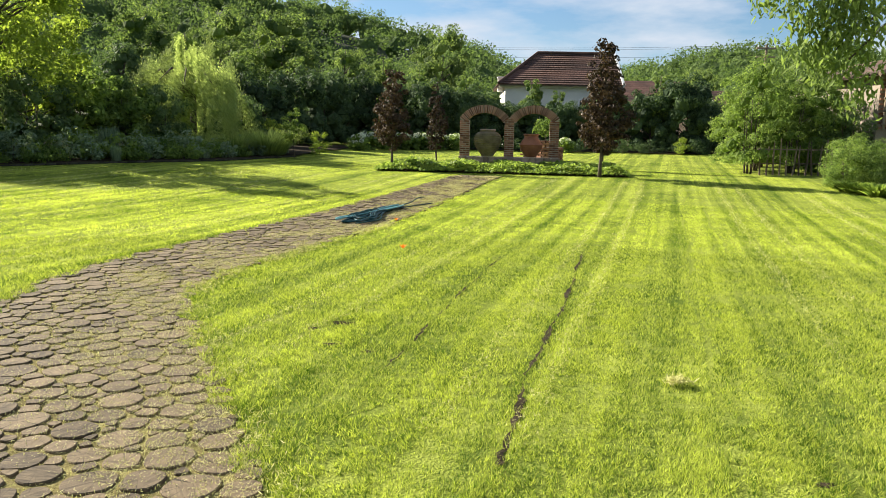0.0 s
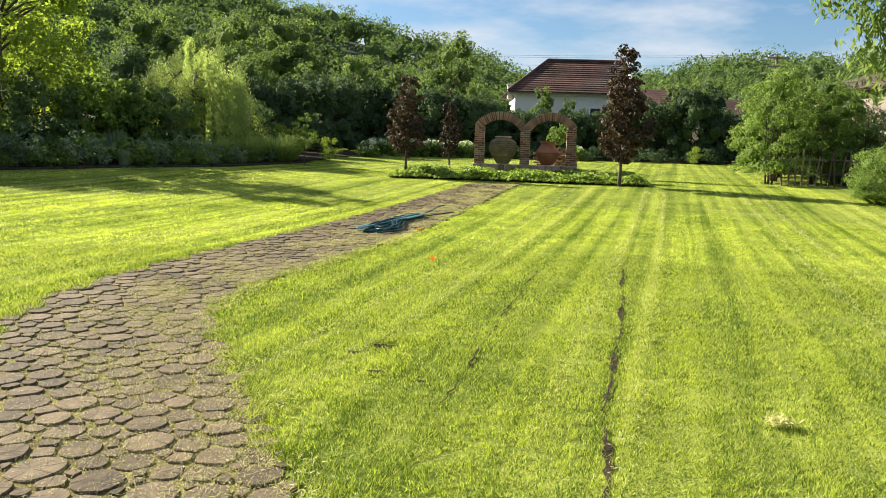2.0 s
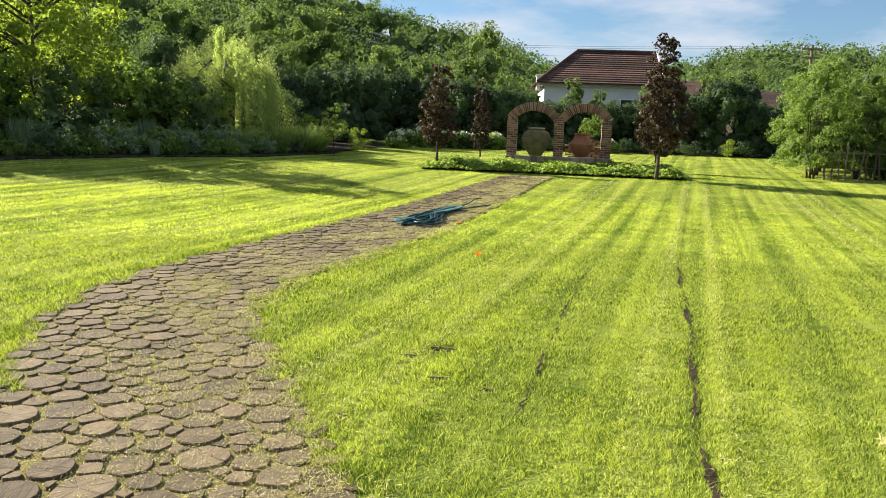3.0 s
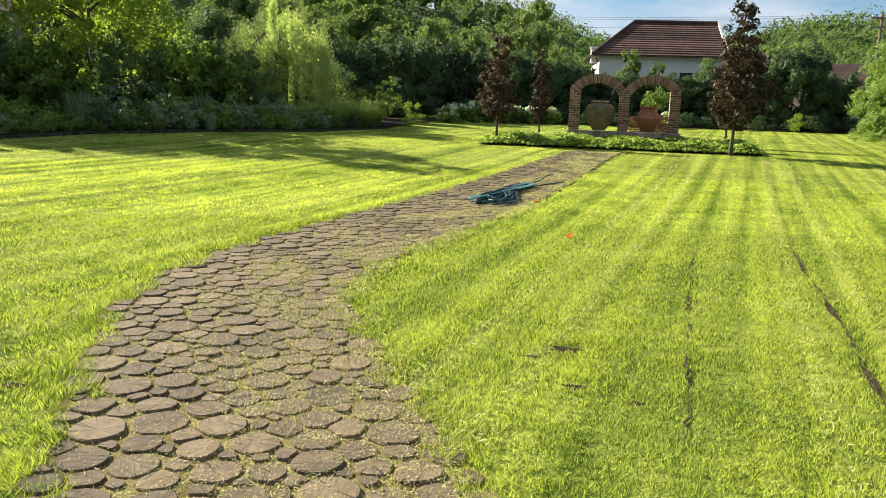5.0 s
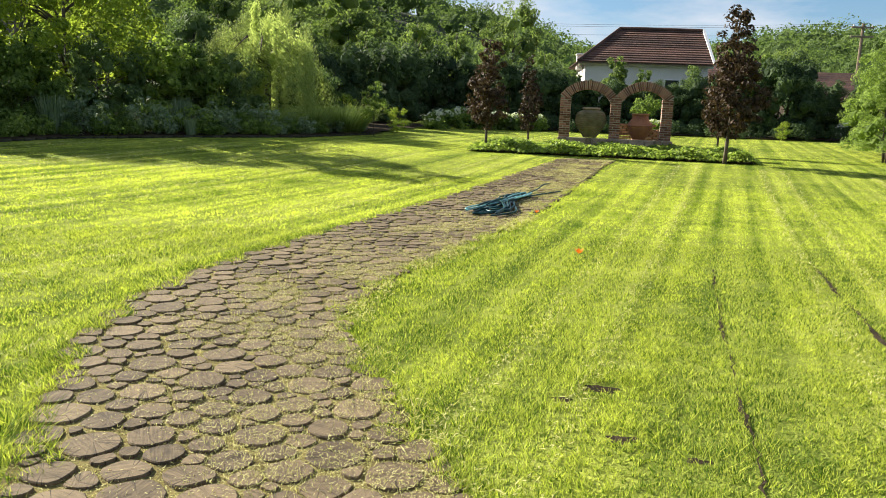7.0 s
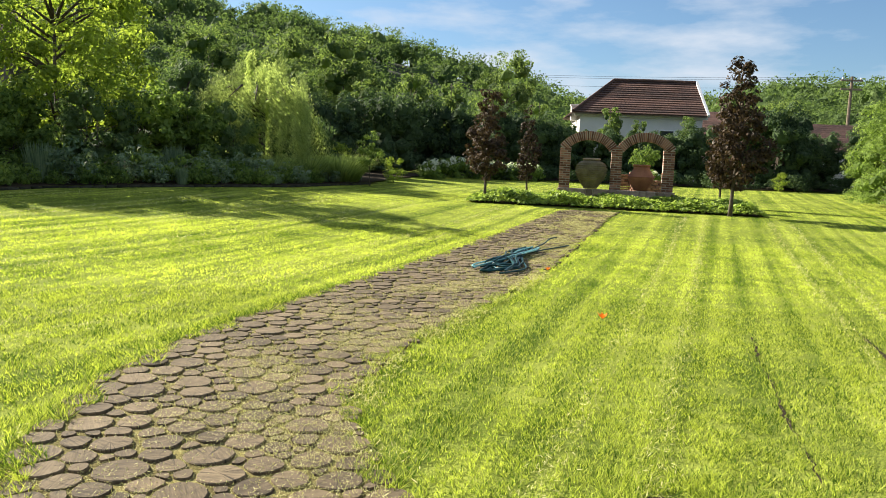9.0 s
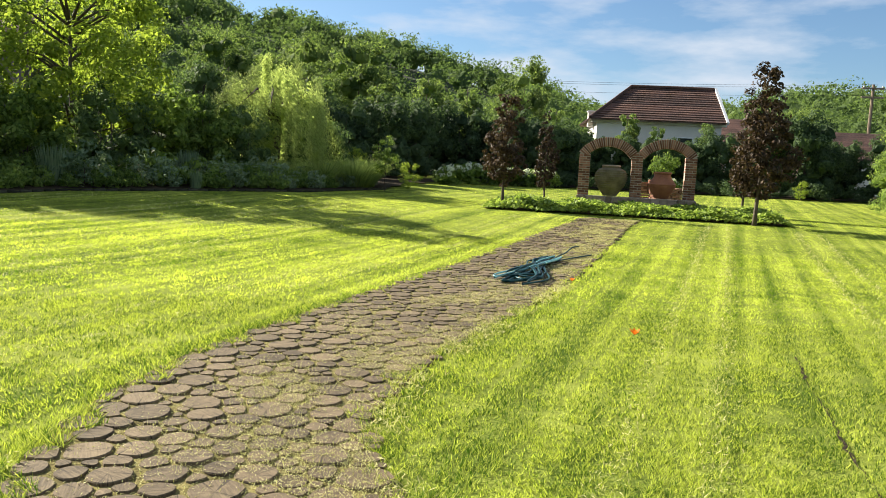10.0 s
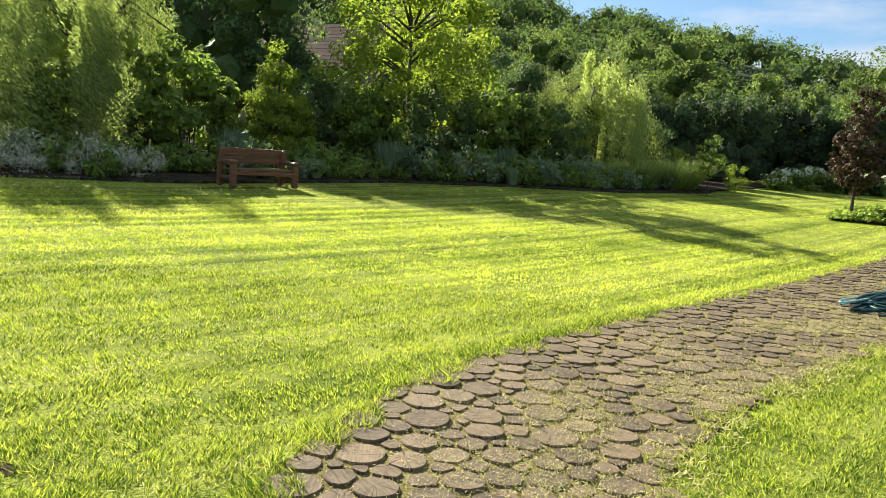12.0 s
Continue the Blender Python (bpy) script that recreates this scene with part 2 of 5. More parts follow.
L_HILL_LUMPS = leaf_material("leaf_hill", (0.042, 0.078, 0.028), (0.145, 0.205, 0.068), thin=0.40, patch=0.10, gloss=0.9, per_object=0, per_leaf=0.22)
lump_nodes = L_HILL_LUMPS.node_tree
for node in [q for q in lump_nodes.nodes if q.type == "TEX_NOISE" and q.inputs["Scale"].default_value > 5]:
    node.inputs["Scale"].default_value = 1.6
PETAL_WHITE = leaf_material("petal_white", (0.55, 0.58, 0.50), (0.82, 0.83, 0.78), thin=0.3)
PETAL_ORANGE = leaf_material("petal_orange", (0.75, 0.16, 0.02), (0.9, 0.30, 0.04), thin=0.35)

# Ground shape
LAWN_TURN = radians(16)  # mowing lines run this far to the right of straight ahead
LX_Y = (-3.0, -1.5, 1.0, 3.2, 4.6, 5.4, 6.43, 7.34, 8.3, 9.4, 10.7, 12.84, 18.33, 22.6)
LX_X = (0.3, -0.2, -1.2, -2.2, -2.95, -3.25, -3.72, -4.1, -4.27, -4.2, -3.92, -3.36, -1.72, -0.30)
RX_Y = (-3.0, -1.5, 0.5, 2.6, 4.43, 5.5, 6.95, 7.9, 8.5, 9.2, 10.2, 11.6, 13.66, 21.1, 22.6)
RX_X = (2.2, 1.5, 0.6, -0.25, -1.1, -1.6, -2.27, -2.66, -2.77, -2.70, -2.42, -1.97, -1.29, 0.60, 1.10)
BORDER_Y = (-40, 5, 12.6, 14.9, 18.0, 20.0, 22.1, 25.0, 29.2, 33.0, 37.5, 41.0)
BORDER_X = (-24, -18, -15.0, -13.5, -12.6, -11.8, -9.8, -7.75, -6.3, -6.1, -5.6, -4.3)
SKY_AZ = (-180, -110, -75, -50, -33, -20, -10, -4, 3, 7, 10, 14, 20, 26, 40, 70, 180)
SKY_UP = (9, 12, 14, 14, 13, 11.0, 9.6, 8.6, 6.6, 5.4, 5.2, 6.0, 7.2, 6.9, 6.5, 7, 9)


def height(x, y):
    """The lie of the land: a lawn that lifts gently ahead and to the left, woods beyond."""
    x, y = np.asarray(x, float), np.asarray(y, float)
    z = 0.0021 * np.clip(y - 9, 0, 13) ** 2 + np.clip(y - 22, 0, 60) * 0.02 + 0.028 * np.clip(-x - 3, 0, 40)
    d, az = np.hypot(x, y - 2), np.degrees(np.arctan2(x, y - 2))
    s = np.clip((d - 75) / 125, 0, 1)
    return z + s * s * (3 - 2 * s) * np.clip(np.tan(np.radians(np.interp(az, SKY_AZ, SKY_UP))) * 200 - 9, 0, 99)


def on_path(x, y, grow=0.0):
    return (x > np.interp(y, LX_Y, LX_X) - grow) & (x < np.interp(y, RX_Y, RX_X) + grow) & (y < 22.6 + grow)


BED_MID, BED_TURN, BED_HALF = (1.15, 24.85), radians(-6.5), (3.75, 1.35)


def in_bed(x, y, grow=0.0):
    c, s = math.cos(BED_TURN), math.sin(BED_TURN)
    a, b = x - BED_MID[0], y - BED_MID[1]
    return (np.abs(a * c + b * s) < BED_HALF[0] + grow) & (np.abs(b * c - a * s) < BED_HALF[1] + grow)


def in_border(x, y):
    return (x < np.interp(y, BORDER_Y, BORDER_X)) | (y > 41.0 + 0.4 * np.sin(x)) | (x > np.interp(y, (0, 16, 18.5, 21.5, 25.8, 30, 40), (12.0, 9.6, 9.4, 9.9, 9.3, 11.0, 15.0)))


# Mesh helpers


def mesh_of(name, verts, quads, mat, smooth=False):
    """A mesh from arrays; quads: faces of equal size."""
    verts, quads = np.asarray(verts, np.float32), np.asarray(quads, np.int32)
    k = quads.shape[1]
    me = bpy.data.meshes.new(name)
    me.vertices.add(len(verts)), me.loops.add(quads.size), me.polygons.add(len(quads))
    me.vertices.foreach_set("co", verts.ravel())
    me.loops.foreach_set("vertex_index", quads.ravel())
    me.polygons.foreach_set("loop_start", np.arange(0, quads.size, k, dtype=np.int32))
    me.polygons.foreach_set("loop_total", np.full(len(quads), k, np.int32))
    me.polygons.foreach_set("use_smooth", np.full(len(quads), smooth))
    me.update(calc_edges=True)
    me.materials.append(mat)
    return me


def piece(name, me, parent=None, label=""):
    ob = new(name, me)
    ob.parent = parent
    return tagged(ob, label)


def part(name, bm, mat, parent=None, label="", smooth=False):
    me = bpy.data.meshes.new(name)
    for f in bm.faces:
        f.smooth = smooth
    bm.to_mesh(me)
    bm.free()
    me.materials.append(mat)
    return piece(name, me, parent, label)


def thing(name, label, category, at=(0, 0, 0), turn=0.0, group="", kind=""):
    ob = new(name)
    ob.empty_display_size = 0.1
    ob.matrix_world = pose(*at, 0, 0, turn)
    return tagged(ob, label, category, group, kind)


def box(bm, size, at=(0, 0, 0), bevel=0.0, turn=None, jitter=0.0, rng=None):
    """A box with worn edges, added to bm."""
    g = bmesh.ops.create_cube(bm, size=1)
    bmesh.ops.scale(bm, vec=size, verts=g["verts"])
    vs = g["verts"]
    if bevel:
        es = list({e for v in vs for e in v.link_edges})
        r = bmesh.ops.bevel(bm, geom=es, offset=bevel, segments=1, affect="EDGES")
        vs = list({v for f in r["faces"] for v in f.verts} | {v for v in vs if v.is_valid})
    if jitter:
        for v in vs:
            v.co += Vector([rng.uniform(-jitter, jitter) for _ in range(3)])
    m = Matrix.Translation(at) @ (turn if turn is not None else Matrix())
    bmesh.ops.transform(bm, matrix=m, verts=vs)
    return vs


def spin(bm, profile, steps=28):
    """A turned body from (radius, height) pairs."""
    rings = [[bm.verts.new((r * math.cos(2 * math.pi * i / steps), r * math.sin(2 * math.pi * i / steps), z)) for i in range(steps)] for r, z in profile]
    for a, b in zip(rings, rings[1:]):
        for i in range(steps):
            j = (i + 1) % steps
            bm.faces.new((a[i], a[j], b[j], b[i]))
    bm.faces.new(list(reversed(rings[0])))
    bm.faces.new(rings[-1])


def tube(bm, points, radii, sides=7):
    """A tapered limb along points."""
    rings = []
    pts = [Vector(p) for p in points]
    for i, p in enumerate(pts):
        way = (pts[min(i + 1, len(pts) - 1)] - pts[max(i - 1, 0)]).normalized()
        a = way.cross(Vector((0.3, 0.9, 0.2))).normalized()
        b = way.cross(a)
        rings.append([bm.verts.new(p + (a * math.cos(2 * math.pi * k / sides) + b * math.sin(2 * math.pi * k / sides)) * radii[i]) for k in range(sides)])
    for r, s in zip(rings, rings[1:]):
        for k in range(sides):
            j = (k + 1) % sides
            bm.faces.new((r[k], r[j], s[j], s[k]))
    bm.faces.new(rings[0][::-1]), bm.faces.new(rings[-1])


def leaf_arrays(centres, size, rng, up=0.35, long=1.6, hang=0.0, face=None):
    """Rhombic leaves, slightly folded, scattered round centres. hang: how far they point down; face: the way each one turns its upper side."""
    n = len(centres)
    d = rng.normal(size=(n, 3))
    d[:, 2] = d[:, 2] * 0.7 - hang * 2.5
    d /= np.linalg.norm(d, axis=1)[:, None]
    nor = rng.normal(size=(n, 3)) + np.array((0, 0, up * 2))
    if face is not None:
        nor = face * 1.7 + rng.normal(size=(n, 3)) * 0.6 + np.array((0, 0, up))
        d = np.cross(nor, d)
        d[:, 2] -= hang
        d /= np.linalg.norm(d, axis=1)[:, None] + 1e-6
    side = np.cross(d, nor)
    side /= np.linalg.norm(side, axis=1)[:, None] + 1e-6
    s = (size * rng.uniform(0.6, 1.35, n))[:, None]
    lift = np.cross(side, d) * s * 0.12
    v = np.stack((centres - d * s * long / 2, centres + side * s / 2 + lift, centres + d * s * long / 2, centres - side * s / 2 + lift), 1).reshape(-1, 3)
    return v, np.arange(n * 4).reshape(-1, 4)


# Ground: one sheet to the horizon
def axis(near, step, far):
    a = list(np.arange(0, near + step / 2, step))
    s = step
    while a[-1] < far:
        s *= 1.17
        a.append(a[-1] + s)
    return np.array([-v for v in a[:0:-1]] + a)


gx, gy = axis(26, 0.5, 2600), axis(26, 0.5, 2600) + 20
GX, GY = np.meshgrid(gx, gy)
rng = np.random.default_rng(3)
GZ = height(GX, GY) + np.where((np.abs(GX) < 26) & (np.abs(GY - 20) < 26), 0.004 * rng.standard_normal(GX.shape), 0) - 0.022
GZ = np.where(on_path(GX, GY, 0.6), height(GX, GY) - 0.025, GZ)
cols = len(gx)
ij = (np.arange(len(gy) - 1)[:, None] * cols + np.arange(cols - 1)[None]).ravel()
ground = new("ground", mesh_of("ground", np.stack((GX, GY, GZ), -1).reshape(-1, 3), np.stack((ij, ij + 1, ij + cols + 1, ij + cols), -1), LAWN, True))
tagged(ground, "mown green lawn rising gently into wooded hills", "lawn", kind="structure")
ground.data.materials.append(WOODLAND)
far_face = [1 if (abs(c[0]) > 27 or c[1] > 50 or c[1] < -30) else 0 for c in (p.center for p in ground.data.polygons)]
ground.data.polygons.foreach_set("material_index", far_face)


def strip(name, left, right, lift, mat, label, category):
    """A sheet of ground between two lines of (x, y), laid on the land."""
    v, f = [], []
    k = 7
    for (a, b), (c, d) in zip(left, right):
        for i in range(k):
            x, y = a + (c - a) * i / (k - 1), b + (d - b) * i / (k - 1)
            v.append((x, y, float(height(x, y)) + lift + 0.0025 * noise.noise((x * 3, y * 3, 0))))
    for i in range(len(left) - 1):
        for j in range(k - 1):
            f.append((i * k + j, i * k + j + 1, (i + 1) * k + j + 1, (i + 1) * k + j))
    return tagged(new(name, mesh_of(name, v, f, mat, True)), label, category, kind="structure")


ys = np.arange(-3, 22.61, 0.2)
path = strip("path", [(float(np.interp(y, LX_Y, LX_X)) - 0.02, y) for y in ys], [(float(np.interp(y, RX_Y, RX_X)) - 0.04, y) for y in ys], -0.012, PATH_SOIL, "garden path of round log slices strewn with clippings", "path")
ys = np.arange(-40, 41.1, 0.5)
strip("flower_bed", [(-27, y) for y in ys], [(float(np.interp(y, BORDER_Y, BORDER_X)) + 0.1 * math.sin(y * 3), y) for y in ys], 0.03, SOIL, "dark soil of the planted border", "flower bed")
xs = np.arange(-6, 26, 0.5)
strip("flower_bed_back", [(x, 50.0) for x in xs], [(x, 41.0 + 0.4 * math.sin(x)) for x in xs], 0.03, SOIL, "dark soil under the hedge trees", "flower bed")
c, s = math.cos(BED_TURN), math.sin(BED_TURN)
bed_at = lambda a, b: (BED_MID[0] + a * c - b * s, BED_MID[1] + a * s + b * c)
us = np.linspace(-BED_HALF[0], BED_HALF[0], 20)
strip("flower_bed_arches", [bed_at(u, BED_HALF[1]) for u in us], [bed_at(u, -BED_HALF[1]) for u in us], 0.004, SOIL, "soil of the bed round the brick arches", "flower bed")


def shadow_streak(name, line, half, label):
    """A narrow dark strip in the lawn along (x, y) points: a rut's shadow line, laid as soil."""
    ys2 = np.arange(line[0][1], line[-1][1], 0.06)
    lx = [q[0] for q in line]
    ly = [q[1] for q in line]
    mid = [(float(np.interp(q, ly, lx)) + 0.010 * math.sin(q * 5) + 0.009 * math.sin(q * 31) + 0.006 * math.sin(q * 57), q) for q in ys2]
    wid = [half * max(0.06, 0.45 + 0.6 * math.sin(q * 6.1) * math.sin(q * 2.3 + 1) + 0.3 * math.sin(q * 43) * math.sin(q * 19)) for q in ys2]
    return strip(name, [(x - w, y) for (x, y), w in zip(mid, wid)], [(x + w, y) for (x, y), w in zip(mid, wid)], -0.010, SOIL, label, "soil")


RUTS = (((-0.12, 4.7), (0.14, 6.07), (0.70, 8.2), (1.13, 10.15), (1.38, 11.2)), ((-0.78, 6.0), (-0.36, 8.0), (-0.03, 9.45), (0.25, 10.6)))
for line, half in zip(RUTS, (0.027, 0.012)):
    shadow_streak("lawn_rut", line, half, "narrow lawn rut, its shadow line laid as dark soil")
PATCHES = ((-1.22, 7.23, 0.16), (-1.20, 6.62, 0.13), (-0.92, 6.45, 0.12), (-1.42, 7.05, 0.1), (1.9, 4.9, 0.12), (-4.9, 6.6, 0.14), (-3.85, 6.1, 0.1), (1.3, 4.6, 0.1))



def bare_patch(x, y, half, seed):
    """A ragged dark spot, laid for the shade in a hole of the thin grass."""
    q = random.Random(seed)
    n = 16
    rim = []
    for i in range(n):
        a, k = 2 * math.pi * i / n, half * q.uniform(0.3, 0.8)
        px, py = x + k * math.cos(a), y + 0.62 * k * math.sin(a)
        rim.append((px, py, float(height(px, py)) - 0.024))
    v = rim + [(x, y, float(height(x, y)) - 0.012)]
    ob = new("bare_patch", mesh_of("bare_patch", v, [(i, (i + 1) % n, n) for i in range(n)], SOIL, True))
    return tagged(ob, "small dark patch laid for a shaded hole among tufts", "soil", kind="structure")


for k, (bx, by, bw) in enumerate(PATCHES):
    bare_patch(bx, by, bw, k)

# Trees and shrubs


def crown_points(n, kind, radius, tall, rng, clumps=60, spread=0.16):
    """Leaf places inside a crown of that radius and height, standing on z = 0, in clumps with gaps."""
    out = []
    while len(out) < clumps:
        u, v, w = rng.uniform(-1, 1, 3)
        h = (w + 1) / 2
        if kind == "cone":
            lim = 1.05 * (1 - h) ** 0.75 * min(1, h * 6 + 0.35)
        elif kind == "spire":
            lim = 1.12 * (1 - h) ** 0.62 * min(1, h * 3.2 + 0.32) * (1 + 0.18 * math.sin(9 * h + 3 * u))
        elif kind == "column":
            lim = (math.sin(math.pi * min(1, h * 0.86 + 0.12)) ** 0.55) * (1.05 - 0.35 * h)
        elif kind == "hedge":
            lim = 1.0 * (1 - max(0, h - 0.55) ** 2 * 3.2)
        else:
            lim = math.sqrt(max(0, 1 - w * w)) * (1.0 + 0.25 * math.sin(5 * u + 3 * h))
        r = math.hypot(u, v)
        if r < lim and (r > lim * 0.45 or rng.random() < 0.35):
            out.append((u * radius, v * radius, h * tall, 0.6 + 0.8 * rng.random()))
    out = np.array(out)
    pick = rng.integers(0, clumps, n)
    s = spread * radius * 1.75 * out[pick, 3]
    q = rng.normal(size=(n, 3))
    q[:, 2] += 0.25
    q /= np.linalg.norm(q, axis=1)[:, None]
    p = out[pick, :3] + q * (s * rng.uniform(0.3, 1.15, n) ** 0.5)[:, None] * (1, 1, 0.72)
    p[:, 2] = np.abs(p[:, 2])
    return p, q, out


def three_sided(v):
    """Leaves of one triangle each, from four-cornered ones."""
    q = v.reshape(-1, 4, 3)
    a = np.stack((q[:, 0] * 0.5 + q[:, 1] * 0.5, q[:, 2], q[:, 0] * 0.2 + q[:, 3] * 0.8), 1).reshape(-1, 3)
    return a, np.arange(len(a)).reshape(-1, 3)


bm = bmesh.new()
bmesh.ops.create_icosphere(bm, subdivisions=2, radius=1)
LOBE_V, LOBE_F = np.array([v.co[:] for v in bm.verts]), np.array([[v.index for v in f.verts] for f in bm.faces])
bm.free()
bm = bmesh.new()
bmesh.ops.create_icosphere(bm, subdivisions=1, radius=1)
BUD_V, BUD_F = np.array([v.co[:] for v in bm.verts]), np.array([[v.index for v in f.verts] for f in bm.faces])
bm.free()


def lobes(spots, rng, fine=False):
    """Uneven lumps of inner foliage at (x, y, z, radius)."""
    bv, bf = (LOBE_V, LOBE_F) if fine else (BUD_V, BUD_F)
    vs = [bv * (r * rng.uniform(0.68, 1.25, (len(bv), 1))) + np.array((x, y, z)) for x, y, z, r in spots]
    return np.concatenate(vs), np.concatenate([bf + i * len(bv) for i in range(len(spots))])


def tree(name, label, category, leaf, tall, radius, bare, n, size, kind="round", seed=0, trunk=0.09, clumps=60, spread=0.16, long=1.6, limbs=9, hang=0.0, stems=1, group="", core=0.0, slim=True):
    """A tree with a tapered trunk, limbs and a crown; bare: clear trunk height."""
    rng = np.random.default_rng(seed)
    root = thing(name, label, category, group=group)
    p, out_way, tips = crown_points(n, kind, radius, tall - bare, rng, clumps, spread)
    p[:, 2] += bare
    v, f = leaf_arrays(p, size, rng, long=long, hang=hang, face=out_way)
    v, f = three_sided(v) if slim else (v, np.concatenate((f[:, (0, 1, 2)], f[:, (0, 2, 3)])))
    if core:
        cv, cf = lobes([(t[0] * 0.85, t[1] * 0.85, bare + 0.03 * tall + t[2] * 0.88, core * radius * (0.7 + 0.5 * t[3])) for t in tips[:44]], rng)
        v, f = np.concatenate((v, cv)), np.concatenate((f, cf + len(v)))
    piece("crown", mesh_of("crown", v, f, leaf), root)
    bm = bmesh.new()
    for k in range(stems):
        a = 2 * math.pi * k / max(1, stems)
        ox, oy = (0, 0) if stems == 1 else (0.25 * radius * math.cos(a), 0.25 * radius * math.sin(a))
        top = tall * (0.9 if kind in ("cone", "column") else 0.72)
        zs = np.linspace(-0.08, top, 7)
        pts = [(ox * (0.3 + z / tall) + 0.03 * tall * 0.3 * math.sin(z * 2 + seed + k), oy * (0.3 + z / tall) + 0.03 * tall * 0.3 * math.cos(z * 1.6 + seed), z) for z in zs]
        tube(bm, pts, [trunk * (1.25 if i == 0 else 1 - 0.13 * i) for i in range(7)])
    for t in tips[: limbs]:
        z0 = max(0.25 * bare, min(top * 0.9, bare + t[2] - 0.5 * math.hypot(t[0], t[1])))
        a, b = Vector((0, 0, z0)), Vector((t[0], t[1], t[2] + bare))
        m = a.lerp(b, 0.5) + Vector((0, 0, 0.08 * tall * 0.3))
        tube(bm, (a, m, b), (trunk * 0.5, trunk * 0.32, trunk * 0.1), 5)
    part("trunk", bm, BARK, root, smooth=True)
    return root


def willow(name, label, leaf, tall, radius, strands, per, seed, size=0.10):
    """A weeping tree: limbs arch out and long strands hang from them."""
    rng = np.random.default_rng(seed)
    root = thing(name, label, "tree")
    bunch = rng.integers(0, 46, strands)
    a = rng.uniform(0, 2 * math.pi, 46)[bunch] + rng.normal(0, 0.09, strands)
    r = radius * np.clip(np.sqrt(rng.uniform(0.04, 1, 46))[bunch] + rng.normal(0, 0.06, strands), 0.05, 1.08)
    r *= 1 + 0.16 * np.sin(3 * a + seed) + 0.08 * np.sin(7 * a)
    top = tall * (1 - 0.32 * (r / radius) ** 2) * (rng.uniform(0.74, 1.0, 46)[bunch] + rng.normal(0, 0.03, strands)) * (0.93 + 0.09 * np.sin(4 * a + 2 * seed))
    low = np.clip(top - rng.uniform(0.2, 1.0, strands) * tall * (0.4 + 0.6 * r / radius), 0.35, None)
    t = np.linspace(0, 1, per)[None]
    z = top[:, None] + (low - top)[:, None] * t
    rr = r[:, None] * (1 + 0.10 * np.sin(t * 2.5)) + 0.05 * np.sin(z * 4 + a[:, None] * 9)
    p = np.stack((rr * np.cos(a)[:, None], rr * np.sin(a)[:, None], z), -1).reshape(-1, 3) + rng.normal(size=(strands * per, 3)) * 0.06
    out_way = np.stack((np.cos(a), np.sin(a), np.full(strands, 0.2)), -1).repeat(per, 0)
    v, f = leaf_arrays(p, size, rng, long=2.8, hang=1.6, face=out_way)
    v, f = three_sided(v)
    spots = [(0.42 * radius * math.cos(k * 2.4) * (k % 3) / 2, 0.42 * radius * math.sin(k * 2.4) * (k % 3) / 2, tall * (0.22 + 0.06 * k), 0.14 * radius) for k in range(7)]
    cv, cf = lobes(spots, rng)
    v, f = np.concatenate((v, cv)), np.concatenate((f, cf + len(v)))
    piece("crown", mesh_of("crown", v, f, leaf), root)
    bm = bmesh.new()
    tube(bm, [(0.1 * math.sin(z), 0.06 * z, z) for z in np.linspace(-0.1, tall * 0.64, 6)], [0.2, 0.16, 0.13, 0.1, 0.07, 0.04])
    for k in range(12):
        b = 2 * math.pi * k / 12
        limb = bmesh.new()
        tube(limb, [(0, 0, tall * 0.45), (0.5 * radius * math.cos(b), 0.5 * radius * math.sin(b), tall * 0.68), (0.9 * radius * math.cos(b), 0.9 * radius * math.sin(b), tall * 0.56)], [0.07, 0.04, 0.012], 5)
        part("limb", limb, BARK, root, smooth=True)
    part("trunk", bm, BARK, root, smooth=True)
    return root


def place(ob, x, y, scale=1.0, turn=0.0, tall=1.0, first=False):
    """Stands a plant on the land; the first one is moved, the others are copies."""
    m = pose(x, y, float(height(x, y)) - 0.01, 0, 0, turn) @ Matrix.Diagonal((scale, scale, scale * tall, 1))
    if first:
        ob.matrix_basis = m
        return ob
    keep = ob.matrix_basis.copy()
    ob.matrix_basis = Matrix()
    made = copy_thing(ob, m)
    ob.matrix_basis = keep
    return made


def grove(ob, spots, seed=0, tall=1.0):
    """spots: (x, y, scale). The proto stands at the first."""
    r = random.Random(seed)
    for i, (x, y, s) in enumerate(spots):
        place(ob, x, y, s, r.uniform(0, 360), tall * r.uniform(0.94, 1.06), i == 0)


# Purple-leaved maples round the arches
maple = tree("purple_tree", "young purple-leaved tree with slender dark trunk", "tree", L_PURPLE, 3.2, 0.60, 0.55, 7000, 0.048, "spire", 11, 0.045, 190, 0.10, slim=False, group="purple trees")
grove(maple, [(-2.24, 24.6, 1.0)], 1)
for sx, sy, sc, nn, sd, wid in ((-0.98, 28.2, 0.93, 4200, 12, 0.44), (3.88, 23.0, 1.25, 7600, 13, 0.62), (4.6, 26.6, 0.95, 3800, 14, 0.42)):
    o = tree("purple_tree", "young purple-leaved tree with slender dark trunk", "tree", L_PURPLE, 3.15, wid, 0.5, nn, 0.046, "spire", sd, 0.042, 190, 0.10, slim=False, group="purple trees")
    grove(o, [(sx, sy, sc)], sd)

